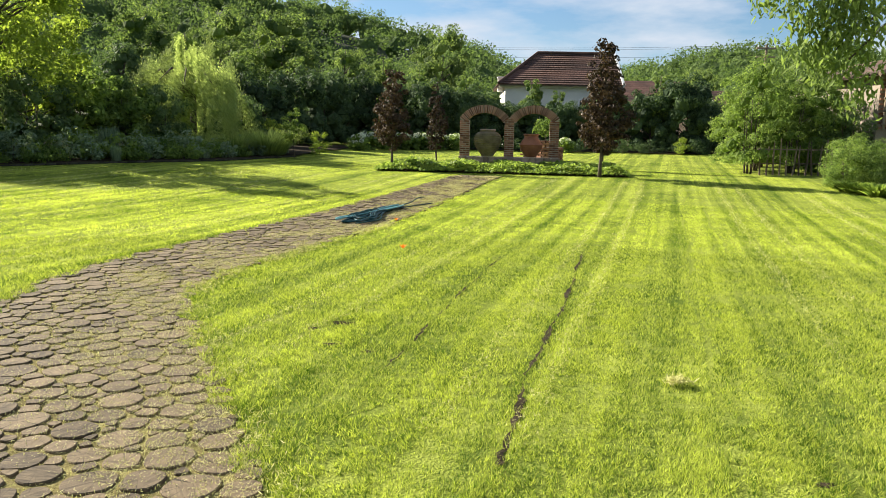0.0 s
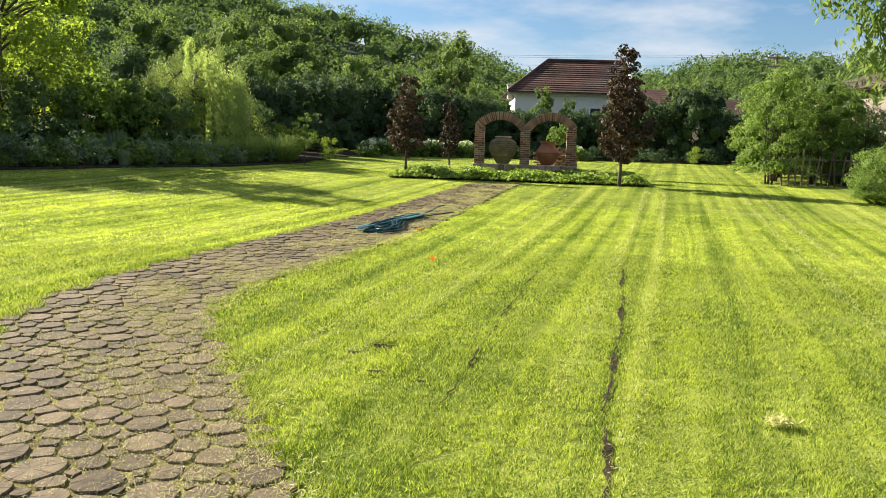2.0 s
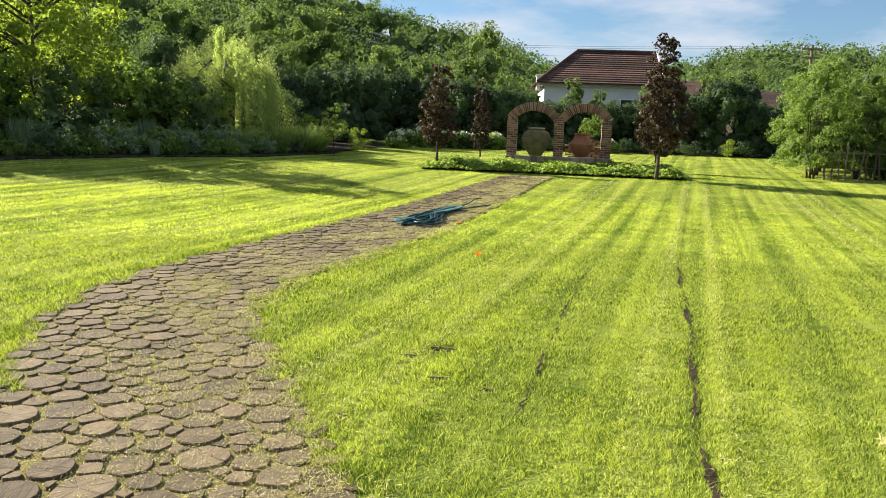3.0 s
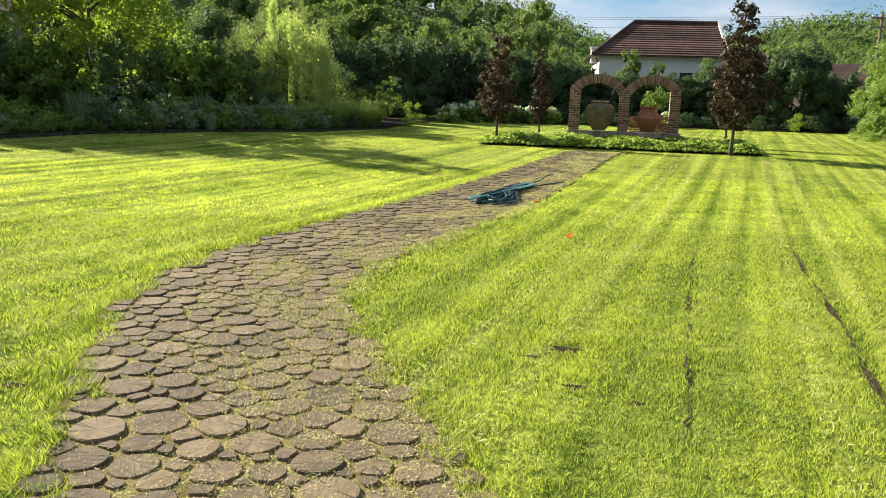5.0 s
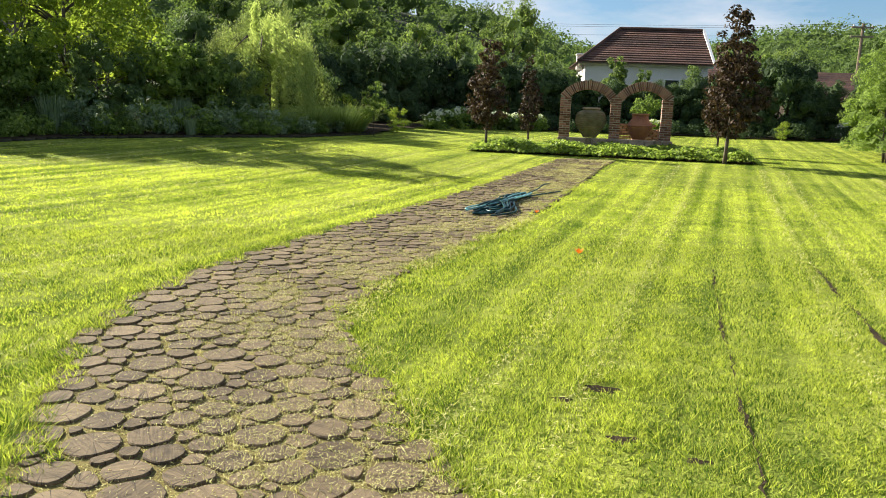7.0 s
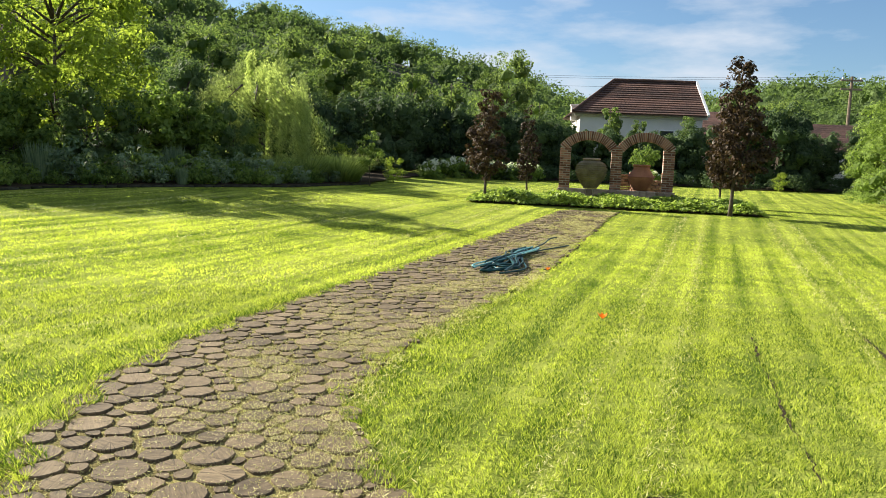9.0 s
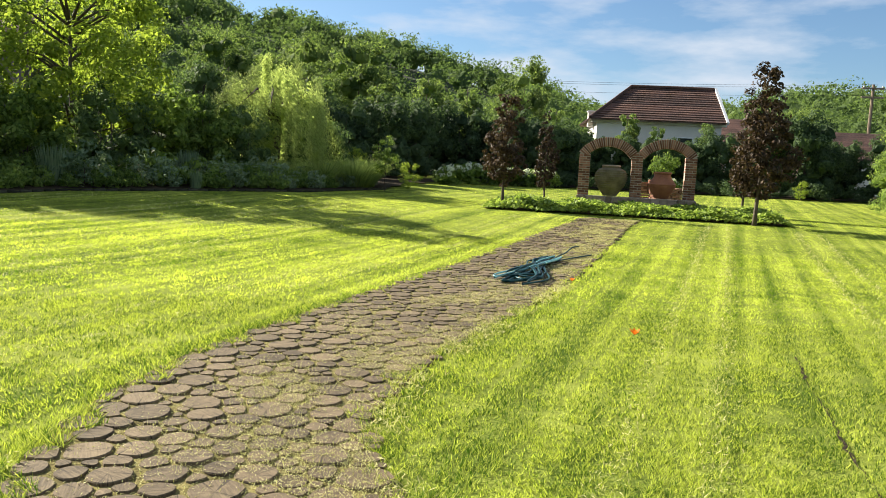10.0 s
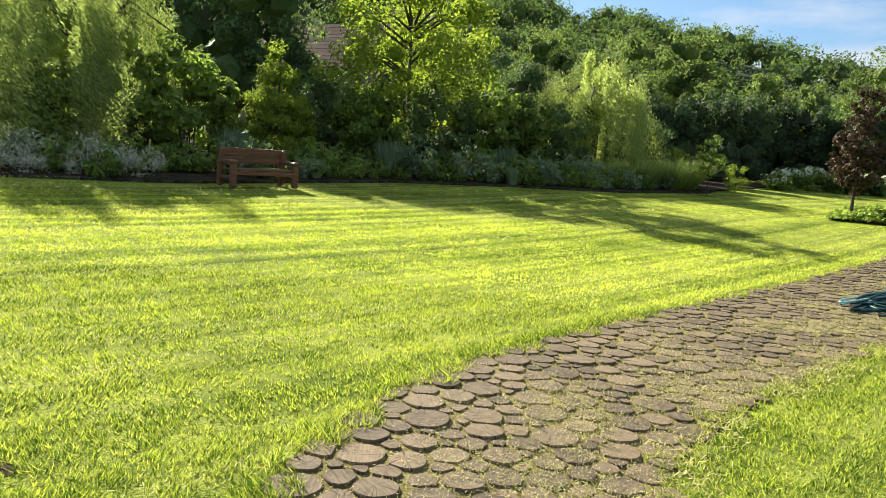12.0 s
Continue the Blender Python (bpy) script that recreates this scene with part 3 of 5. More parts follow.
# Left border trees
willow_a = willow("weeping_willow", "tall weeping willow with pale hanging strands", L_WILLOW, 4.3, 2.05, 900, 60, 21, 0.044)
grove(willow_a, [(-9.9, 28.6, 0.95)], 2)
willow_b = willow("weeping_willow", "large weeping willow glowing against the light", L_WILLOW, 5.4, 2.6, 900, 64, 22, 0.044)
grove(willow_b, [(-18.6, 16.4, 1.0)], 3)
open_tree = tree("leafy_tree", "open-branched tree with bright yellow-green leaves", "tree", L_BRIGHT, 6.6, 2.6, 1.1, 11500, 0.092, "round", 31, 0.095, 100, 0.10, limbs=26, slim=False)
grove(open_tree, [(-13.6, 23.2, 0.95), (-15.6, 28.0, 0.85)], 4)
dark_tree = tree("dark_tree", "dense dark-leaved tree standing in shade", "tree", L_DARK, 6.5, 2.4, 0.6, 11000, 0.14, "round", 32, 0.16, 90, 0.13, core=0.18)
grove(dark_tree, [(-20.2, 24.0, 1.05), (-27.0, 11.0, 0.8), (-14.5, 33.5, 0.62)], 5)
thuja = tree("conifer", "soft bright green cone-shaped conifer", "tree", L_BRIGHT, 3.1, 1.15, 0.1, 16000, 0.06, "cone", 33, 0.06, 130, 0.10, long=2.6, hang=-0.4, core=0.1)
grove(thuja, [(-14.9, 19.3, 1.0)], 6)
lilac = tree("garden_shrub", "loose many-stemmed shrub with mid green leaves", "shrub", L_MID, 3.0, 1.15, 0.2, 5200, 0.10, "round", 34, 0.03, 70, 0.13, stems=4, slim=False, core=0.1)
grove(lilac, [(-16.4, 17.8, 1.05), (-11.9, 24.4, 0.95), (-13.6, 21.2, 0.8), (-17.6, 15.0, 0.8), (-10.9, 25.8, 0.85)], 7)
dark_shrub = tree("dark_shrub", "dense dark evergreen shrub", "shrub", L_DARK, 2.6, 1.05, 0.05, 6500, 0.09, "hedge", 35, 0.04, 70, 0.15, stems=3, core=0.16)
grove(dark_shrub, [(-12.4, 22.9, 0.9), (-15.2, 21.2, 0.8), (-19.5, 20.5, 0.95), (-21.5, 22.0, 1.1), (-17.2, 23.6, 1.0), (-22.5, 15.2, 1.0), (-24.0, 18.5, 1.1), (-20.6, 17.6, 0.9), (-15.4, 25.2, 1.0), (-21.5, 12.5, 1.0), (-25.5, 22.5, 1.2), (-18.8, 27.0, 1.1), (-17.5, 17.6, 0.6), (-19.5, 12.0, 0.9), (-10.2, 26.6, 0.85), (-8.6, 30.6, 0.8), (-11.8, 26.2, 1.0), (-9.6, 31.4, 1.0)], 8)

# Hedge of tall trees at the far side
hedge_dark = tree("hedge_tree", "tall dense dark green hedge tree", "tree", L_HEDGE, 4.2, 1.5, 0.15, 8500, 0.125, "hedge", 41, 0.08, 90, 0.14, core=0.2, group="hedge trees")
grove(hedge_dark, [(-9.2, 36.3, 0.85), (-8.3, 39.4, 0.95), (-7.4, 42.0, 1.0), (-6.6, 44.6, 1.0), (-4.9, 45.0, 1.0), (-3.2, 45.6, 0.95), (-1.6, 44.2, 0.95), (0.4, 44.2, 0.9), (2.3, 44.9, 0.72), (4.4, 44.6, 0.66), (6.6, 44.8, 0.66), (8.7, 44.2, 0.80), (10.4, 42.8, 0.92), (12.2, 42.4, 1.02), (14.6, 44.2, 0.84), (16.8, 43.2, 0.90), (-11.0, 33.6, 0.9), (18.8, 41.0, 0.9), (13.4, 43.4, 0.75), (1.4, 43.8, 0.74), (3.3, 44.0, 0.72), (5.5, 44.0, 0.70), (7.6, 44.2, 0.72)], 9, 1.0)
poplar = tree("slender_tree", "slender upright tree with mid green leaves", "tree", L_FAR, 5.4, 1.0, 0.5, 6500, 0.12, "column", 42, 0.07, 80, 0.15, core=0.2, group="hedge trees")
grove(poplar, [(-10.6, 37.4, 0.9), (-9.4, 44.6, 1.0), (-7.0, 47.0, 1.08), (-4.8, 48.2, 1.1), (-2.4, 45.6, 0.9), (0.3, 46.4, 0.8), (-11.8, 41.0, 1.0), (-13.4, 38.0, 1.05), (-1.0, 47.8, 0.8), (10.9, 43.2, 0.86), (4.1, 45.9, 0.80), (5.7, 45.6, 0.66), (8.2, 45.4, 0.70), (-12.6, 45.4, 1.1), (2.0, 45.9, 0.66)], 10)
far_tree = tree("tall_tree", "tall broad tree at the foot of the hill", "tree", L_FAR, 9.0, 2.8, 0.8, 11500, 0.17, "round", 43, 0.14, 100, 0.12, core=0.14)
grove(far_tree, [(-1.4, 62.0, 1.0), (-18.8, 47.6, 0.86), (-16.5, 53.5, 0.95), (-12.9, 56.5, 0.98), (-23.0, 57.5, 1.02), (-18.5, 61.5, 1.05), (-8.0, 58.0, 0.7), (-27.5, 48.0, 0.95), (-24.0, 40.5, 0.8), (17.5, 56.5, 0.62), (24.0, 52.0, 0.6), (13.0, 60.0, 0.62)], 11)

# Green clump, shrubs and grasses at the right
ash = tree("leafy_shrub", "tall light green bushy shrub with many stems", "shrub", L_MID, 3.5, 1.2, 0.3, 16000, 0.060, "hedge", 51, 0.03, 110, 0.12, stems=5, core=0.12)
grove(ash, [(9.3, 26.1, 1.0), (11.0, 26.8, 1.0), (10.2, 27.9, 1.0), (12.2, 27.4, 0.85), (11.4, 30.4, 0.9)], 12)
grove(tree("dark_shrub", "dense dark evergreen shrub", "shrub", L_DARK, 2.3, 1.0, 0.05, 6500, 0.08, "hedge", 52, 0.04, 70, 0.16, stems=3), [(12.6, 26.6, 1.0), (12.7, 28.6, 1.4), (13.0, 31.0, 1.3), (15.0, 36.0, 1.3)], 13)


def tussock(name, label, leaf, tall, radius, n, width, seed, lean=0.5, category="plant"):
    """A clump of narrow upright leaves."""
    r = np.random.default_rng(seed)
    root = thing(name, label, category)
    a, d = r.uniform(0, 2 * math.pi, n), radius * np.sqrt(r.uniform(0, 1, n)) * 0.6
    base = np.stack((d * np.cos(a), d * np.sin(a), np.full(n, -0.02)), -1)
    h = tall * r.uniform(0.5, 1.0, n)
    out = np.stack((np.cos(a), np.sin(a), np.zeros(n)), -1) * (radius * lean * r.uniform(0.2, 1.0, n))[:, None]
    mid = base + out * 0.4 + np.stack((np.zeros(n), np.zeros(n), h * 0.6), -1)
    tip = base + out + np.stack((np.zeros(n), np.zeros(n), h), -1)
    sd = np.stack((-np.sin(a), np.cos(a), np.zeros(n)), -1) * width
    v = np.stack((base, mid - sd, tip, mid + sd), 1).reshape(-1, 3)
    piece("leaves", mesh_of("leaves", v, np.arange(n * 4).reshape(-1, 4), leaf), root)
    return root


grove(tree("feathery_shrub", "feathery upright green shrub at the lawn's edge", "shrub", L_MID, 1.35, 0.55, 0.03, 9000, 0.03, "hedge", 61, 0.01, 60, 0.2, long=3.0, stems=6, hang=-0.35), [(9.9, 21.2, 1.0), (10.6, 20.7, 0.85), (10.4, 22.1, 0.95), (11.2, 21.6, 0.9), (10.6, 19.4, 0.5)], 14)
grove(tussock("low_greens", "low broad green leaves by the lawn", L_COVER, 0.35, 0.5, 420, 0.035, 62, 1.0), [(9.9, 19.6, 1.0), (10.3, 18.6, 1.0), (9.7, 20.4, 0.9), (10.9, 17.8, 1.1)], 15)

# Border plants at the left
perennial = tree("border_plant", "bushy blue-green border plant", "plant", L_BLUE, 0.75, 0.42, 0.03, 700, 0.075, "round", 71, 0.01, 26, 0.22, limbs=4, group="border plants")
leafy = tree("border_plant", "broad-leaved green border plant", "plant", L_MID, 0.6, 0.42, 0.03, 520, 0.105, "round", 72, 0.01, 22, 0.22, limbs=4, group="border plants")
spiky = tussock("border_plant", "upright dusky border plant with thin stems", L_BLUE, 0.85, 0.35, 420, 0.012, 73, 0.5)
silver = tree("silver_plant", "silvery white-leaved plant at the border's edge", "plant", L_SILVER, 0.62, 0.5, 0.03, 1100, 0.026, "round", 74, 0.008, 46, 0.15, long=3.6, limbs=4, hang=-1.2)
r = random.Random(5)
spots = {0: [], 1: [], 2: [], 3: []}
y = 9.0
while y < 30:
    bx = float(np.interp(y, BORDER_Y, BORDER_X))
    for back in (0.35, 0.95, 1.6):
        x = bx - back - r.uniform(0, 0.3)
        near_bench = 15.0 < y < 16.9
        if near_bench and back < 1.5:
            continue
        kind = 3 if (y < 15.4 and back < 1.2 and r.random() < 0.8) else r.choice((0, 0, 1, 1, 1, 1, 0, 2))
        spots[kind].append((x, y + r.uniform(-0.2, 0.2), r.uniform(0.65, 1.15) * (0.8 if back < 0.5 else 1.1)))
    y += 0.52
for ob, k in ((perennial, 0), (leafy, 1), (spiky, 2), (silver, 3)):
    grove(ob, spots[k], 20 + k)

grove(tussock("ornamental_grass", "mounded ornamental grass with fine arching blades", L_WILLOW, 1.05, 1.2, 1700, 0.013, 75, 0.9), [(-7.3, 28.9, 0.95), (-8.2, 28.0, 0.9), (-7.6, 30.4, 1.0), (-9.0, 27.0, 0.8)], 16)
grove(tree("young_tree", "thin young tree on the lawn's edge", "tree", L_MID, 1.75, 0.45, 0.45, 2200, 0.06, "round", 76, 0.018, 26, 0.18), [(-6.1, 28.4, 1.0)], 17)
grove(tree("yellow_shrub", "small bright yellow-green shrub", "shrub", L_BRIGHT, 1.25, 0.55, 0.1, 1500, 0.06, "round", 77, 0.015, 30, 0.2), [(-8.0, 33.2, 1.0), (-5.7, 31.2, 0.75), (-5.6, 29.8, 0.4), (11.2, 39.8, 0.7)], 18)
lowgreen = tree("low_shrub", "low dark rounded shrub under the hedge", "shrub", L_HEDGE, 0.7, 0.6, 0.02, 900, 0.07, "round", 78, 0.01, 30, 0.2, limbs=4)
grove(lowgreen, [(x, 41.0 + 0.6 * math.sin(x * 2), 0.7 + 0.35 * math.sin(x * 5) ** 2) for x in np.arange(-3, 18, 0.95)], 19)


def hydrangea():
    root = thing("hydrangea", "hydrangea bush with large white flower heads", "shrub", group="hydrangeas")
    g = np.random.default_rng(79)
    p, out_way, tips = crown_points(900, "round", 0.6, 0.85, g, 30, 0.2)
    v, f = leaf_arrays(p, 0.10, g, face=out_way)
    piece("leaves", mesh_of("leaves", v, f, L_MID), root)
    for k in range(14):
        a, u = g.uniform(0, 2 * math.pi), g.uniform(0.25, 1)
        c0 = np.array((0.6 * u * math.cos(a), 0.6 * u * math.sin(a), 0.88 - 0.45 * u * u + g.uniform(-0.1, 0.1)))
        q = g.normal(size=(46, 3))
        q = c0 + q / np.linalg.norm(q, axis=1)[:, None] * 0.11
        v, f = leaf_arrays(q, 0.062, g, long=1.1)
        piece("flower_head", mesh_of("flower_head", v, f, PETAL_WHITE), root, "white flower head")
    return root


grove(hydrangea(), [(-4.6, 38.4, 1.0), (-3.9, 39.6, 1.05), (-4.9, 37.0, 0.9), (-2.9, 40.2, 1.0), (-2.0, 40.4, 1.0), (-1.1, 40.5, 0.95), (-0.2, 40.6, 0.9), (5.4, 40.3, 0.8)], 22)

# Edging stones along the border, coloured dark for the shadow line there
edging = thing("border_edging", "row of small edging stones, darkened for the border's shadow line", "edging", kind="structure")
bm = bmesh.new()
box(bm, (0.26, 0.09, 0.07), bevel=0.02)
stone_piece = part("edging_stone", bm, EDGING, edging)
stone_mesh = stone_piece.data
y, first = 10.0, True
while y < 29.4:
    x, x2 = float(np.interp(y, BORDER_Y, BORDER_X)), float(np.interp(y + 0.25, BORDER_Y, BORDER_X))
    ang = math.degrees(math.atan2(0.25, x2 - x))
    o = stone_piece if first else piece("edging_stone", stone_mesh, edging)
    first = False
    o.matrix_basis = pose(x + 0.05, y, float(height(x, y)) - 0.005, r.uniform(-6, 6), r.uniform(-6, 6), ang + r.uniform(-7, 7))
    y += 0.27 * max(0.35, math.sin(math.radians(ang)))

# Overhanging tree at the right
walnut = thing("overhanging_tree", "broad tree with long drooping leaves overhead", "tree", (8.3, 11.8, float(height(8.3, 11.8))))
bm = bmesh.new()
tube(bm, [(0, 0, -0.1), (0.05, 0, 1.2), (0.0, 0.1, 2.4), (-0.1, 0.0, 3.6), (-0.1, 0, 5.0)], [0.22, 0.18, 0.16, 0.12, 0.06], 9)
g = np.random.default_rng(81)
centres = []
for k in range(30):
    a = g.uniform(0, 2 * math.pi)
    reach = g.uniform(1.2, 2.4)
    z0, z1 = g.uniform(2.8, 4.2), g.uniform(4.0, 6.2)
    e0 = np.array((reach * math.cos(a), reach * math.sin(a), z1))
    tube(bm, [(0, 0, z0), tuple(e0 * 0.55 + np.array((0, 0, 0.35))), tuple(e0)], [0.06, 0.04, 0.012], 5)
    for m in range(7):
        q = e0 * np.array((*[g.uniform(0.45, 1.05)] * 2, 1.0)) + g.normal(size=3) * (0.25, 0.25, 0.1)
        drop = g.uniform(0.4, 1.25)
        centres.append(q[None] + np.stack((g.normal(size=70) * 0.16, g.normal(size=70) * 0.16, -drop * g.uniform(0, 1, 70)), -1))
for px, py, pz in ((-5.35, -2.0, 3.35), (-5.2, -2.1, 3.3), (-5.1, -2.1, 3.15), (-5.0, -2.2, 3.0), (-4.95, -2.2, 2.85), (-4.85, -2.25, 2.7), (-4.8, -2.3, 2.95), (-4.72, -2.3, 2.4), (-4.65, -2.3, 2.55), (-4.6, -2.35, 2.3), (-4.55, -2.35, 2.85), (-4.45, -2.4, 2.95), (-4.3, -2.45, 3.2), (-4.6, -2.4, 3.1), (-4.9, -2.3, 3.2)):
    drop = 0.48
    tube(bm, [(0, 0, 2.8), (px * 0.5, py * 0.5, 4.2), (px, py, pz)], [0.06, 0.04, 0.01], 5)
    for m in range(4):
        q = np.array((px, py, pz)) + g.normal(size=3) * (0.16, 0.16, 0.12)
        centres.append(q[None] + np.stack((g.normal(size=52) * 0.09, g.normal(size=52) * 0.09, -drop * g.uniform(0, 1, 52)), -1))
v, f = leaf_arrays(np.concatenate(centres), 0.034, g, long=2.6, hang=0.6)
piece("crown", mesh_of("crown", v, f, L_FAR), walnut)
part("trunk", bm, BARK, walnut, smooth=True)

# Woods on the hills: crowns of leafy clumps round a dark heart
g = np.random.default_rng(91)
hill_p, hill_face, hill_size, hearts = [], [], [], []
for k in range(1000):
    az, d = radians(g.uniform(-60, 37)), 68 + 150 * g.random() ** 0.8
    x, y = d * math.sin(az), 2 + d * math.cos(az)
    if abs(x - 7) < 12 and y < 80:
        continue
    R = g.uniform(2.2, 5.0)
    z = float(height(x, y)) + R * 0.85
    near_by = d < 110
    m, per = (18, 32) if near_by else (12, 20)
    w = g.normal(size=(m, 3))
    w[:, 2] = np.abs(w[:, 2]) * 0.9 - 0.25
    w /= np.linalg.norm(w, axis=1)[:, None]
    mid = np.array((x, y, z)) + w * R * g.uniform(0.5, 0.85, (m, 1)) * (1, 1, 0.85)
    q = g.normal(size=(m * per, 3))
    q[:, 2] += 0.3
    q /= np.linalg.norm(q, axis=1)[:, None]
    big = R * g.uniform(0.26, 0.46, m).repeat(per)
    hill_p.append(mid.repeat(per, 0) + q * (big * g.uniform(0.6, 1.08, m * per))[:, None] * (1, 1, 0.8))
    hill_face.append(q)
    hill_size.append(np.full(m * per, 0.33 if near_by else 0.55))
    hearts.append((x, y, z - 0.1 * R, R * 0.44))
v, f = leaf_arrays(np.concatenate(hill_p), np.concatenate(hill_size), g, long=1.3, up=0.2, face=np.concatenate(hill_face))
v, f = three_sided(v)
cv, cf = lobes(hearts, g, True)
v, f = np.concatenate((v, cv)), np.concatenate((f, cf + len(v)))
tagged(new("hill_woods", mesh_of("hill_woods", v, f, L_HILL_LUMPS)), "dense deciduous woods covering the hillsides", "woods", kind="stuff")

# Brick arches with two clay jars
ARCH_AT = (-0.18, 25.79, 0.0)
ARCH_TURN = math.degrees(math.atan2(-0.37, 3.16))
arches = thing("brick_arches", "twin garden arches of old red brick on stone", "arches", ARCH_AT, ARCH_TURN)
BASE_TOP, SPRING, DEEP = 0.82, 1.93, 0.30
RO, RI, CZ = 0.99, 0.735, 1.47
rb = random.Random(17)


def ring_core(bm, cx, a0, a1):
    n = 24
    rows = []
    for i in range(n + 1):
        a = a0 + (a1 - a0) * i / n
        ca, sa = math.sin(a), math.cos(a)
        rows.append([bm.verts.new((cx + rr * ca, yy, CZ + rr * sa)) for rr, yy in ((RI + 0.006, 0.008), (RO - 0.006, 0.008), (RO - 0.006, DEEP - 0.008), (RI + 0.006, DEEP - 0.008))])
    for p, q in zip(rows, rows[1:]):
        for k in range(4):
            j = (k + 1) % 4
            bm.faces.new((p[k], p[j], q[j], q[k]))
    bm.faces.new(rows[0]), bm.faces.new(rows[-1][::-1])


A = math.asin(0.795 / 0.99)
for cx in (0.795, 2.385):
    bm = bmesh.new()
    ring_core(bm, cx, -A - 0.03, A + 0.03)
    part("mortar_ring", bm, MORTAR, arches, "pale mortar between the bricks")
for x0, x1 in ((0.0, 0.31), (1.435, 1.745), (2.87, 3.18)):
    bm = bmesh.new()
    top = SPRING + (0.13 if x0 == 1.435 else 0.05)
    box(bm, (x1 - x0 - 0.014, DEEP - 0.02, top - BASE_TOP), ((x0 + x1) / 2, DEEP / 2, (top + BASE_TOP) / 2))
    part("mortar_core", bm, MORTAR, arches, "pale mortar between the bricks")
bm = bmesh.new()
box(bm, (3.22, 0.40, 0.75), (1.59, DEEP / 2, BASE_TOP - 0.379), 0.015)
part("stone_base", bm, MORTAR, arches, "mortared field-stone base")
brick_meshes = {}


def brick(lx, ly, lz, m):
    key = (round(lx, 3), round(ly, 3), round(lz, 3))
    if key not in brick_meshes:
        b = bmesh.new()
        box(b, (lx, ly, lz), (0, 0, 0), 0.006)
        me = bpy.data.meshes.new("brick")
        b.to_mesh(me), b.free()
        me.materials.append(BRICK)
        brick_meshes[key] = me
    o = piece("brick", brick_meshes[key], arches)
    o.matrix_basis = m
    return o


for x0 in (0.0, 1.435, 2.87):
    zc, k = BASE_TOP + 0.04, 0
    while zc < SPRING + (0.10 if x0 == 1.435 else 0.02):
        for cx, w in (((0.1, 0.195), (0.255, 0.10)) if k % 2 else ((0.052, 0.10), (0.207, 0.195))):
            brick(w - 0.006, DEEP, 0.050, pose(x0 + cx + rb.uniform(-0.003, 0.003), DEEP / 2 + rb.uniform(-0.006, 0.006), zc, 0, rb.uniform(-1, 1), rb.uniform(-0.8, 0.8)))
        zc += 0.067
        k += 1
for cx in (0.795, 2.385):
    n = 28
    for i in range(n):
        a = -A + 2 * A * (i + 0.5) / n
        rr = (RO + RI) / 2
        brick(0.042, DEEP, RO - RI - 0.004, pose(cx + rr * math.sin(a), DEEP / 2 + rb.uniform(-0.006, 0.006), CZ + rr * math.cos(a), 0, math.degrees(a) + rb.uniform(-1, 1), 0))
x, k = -0.05, 0
while x < 3.2:
    w = rb.uniform(0.17, 0.34)
    w = min(w, 3.24 - x)
    for z0, hh in ((BASE_TOP - 0.10, 0.2), (BASE_TOP - 0.30, 0.19)):
        b = bmesh.new()
        box(b, (w - 0.025, 0.06, hh - 0.02), (0, 0, 0), 0.025, None, 0.012, rb)
        o = part("stone", b, STONE, arches)
        o.matrix_basis = pose(x + w / 2, -0.06, z0 + rb.uniform(-0.01, 0.01), 0, rb.uniform(-5, 5), 0)
    x += w


def on_arch(x, y):
    v = Matrix.Translation(ARCH_AT) @ Matrix.Rotation(radians(ARCH_TURN), 4, "Z") @ Vector((x, y, 0))
    return v.x, v.y


jx, jy = on_arch(0.90, 0.15)
jar = thing("ribbed_jar", "large ribbed olive-brown clay jar under the arch", "jar", (jx, jy, BASE_TOP + 0.008))
prof = [(0.15, 0.0), (0.19, 0.01)]
for i in range(41):
    h = 0.02 + 0.80 * i / 40
    u = h / 0.82
    rad = float(np.interp(u, (0, 0.15, 0.35, 0.55, 0.7, 0.85, 0.95, 1.0), (0.16, 0.235, 0.335, 0.392, 0.402, 0.37, 0.305, 0.22)))
    rib = 0.022 * (1 if i % 3 == 0 else -0.35) if 11 <= i <= 37 else 0
    prof.append((rad + rib, h))
prof += [(0.205, 0.832), (0.20, 0.85)]
bm = bmesh.new()
spin(bm, prof, 36)
part("body", bm, OLIVE_CLAY, jar, smooth=True)
bm = bmesh.new()
spin(bm, [(0.15, 0.848), (0.222, 0.85), (0.235, 0.87), (0.225, 0.90), (0.18, 0.905), (0.16, 0.86)], 36)
part("rim", bm, PALE_CLAY, jar, "pale rounded rim", True)
jar.scale = (1.12, 1.12, 0.96)
jx, jy = on_arch(2.30, 0.14)
jar = thing("terracotta_jar", "terracotta jar with flared neck under the arch", "jar", (jx, jy, BASE_TOP + 0.008))
bm = bmesh.new()
spin(bm, [(0.13, 0), (0.165, 0.01), (0.20, 0.08), (0.27, 0.2), (0.325, 0.34), (0.335, 0.40), (0.315, 0.455), (0.27, 0.54), (0.225, 0.61), (0.205, 0.66), (0.205, 0.72)], 36)
part("body", bm, TERRACOTTA, jar, smooth=True)
bm = bmesh.new()
spin(bm, [(0.17, 0.70), (0.205, 0.715), (0.225, 0.735), (0.23, 0.765), (0.215, 0.785), (0.18, 0.78), (0.17, 0.72)], 36)
part("rim", bm, TERRACOTTA, jar, smooth=True)
bm = bmesh.new()
spin(bm, [(0.326, 0.385), (0.346, 0.40), (0.346, 0.425), (0.318, 0.445)], 36)
part("shoulder_band", bm, TERRACOTTA, jar, smooth=True)
jar.scale = (1.10, 1.10, 0.94)

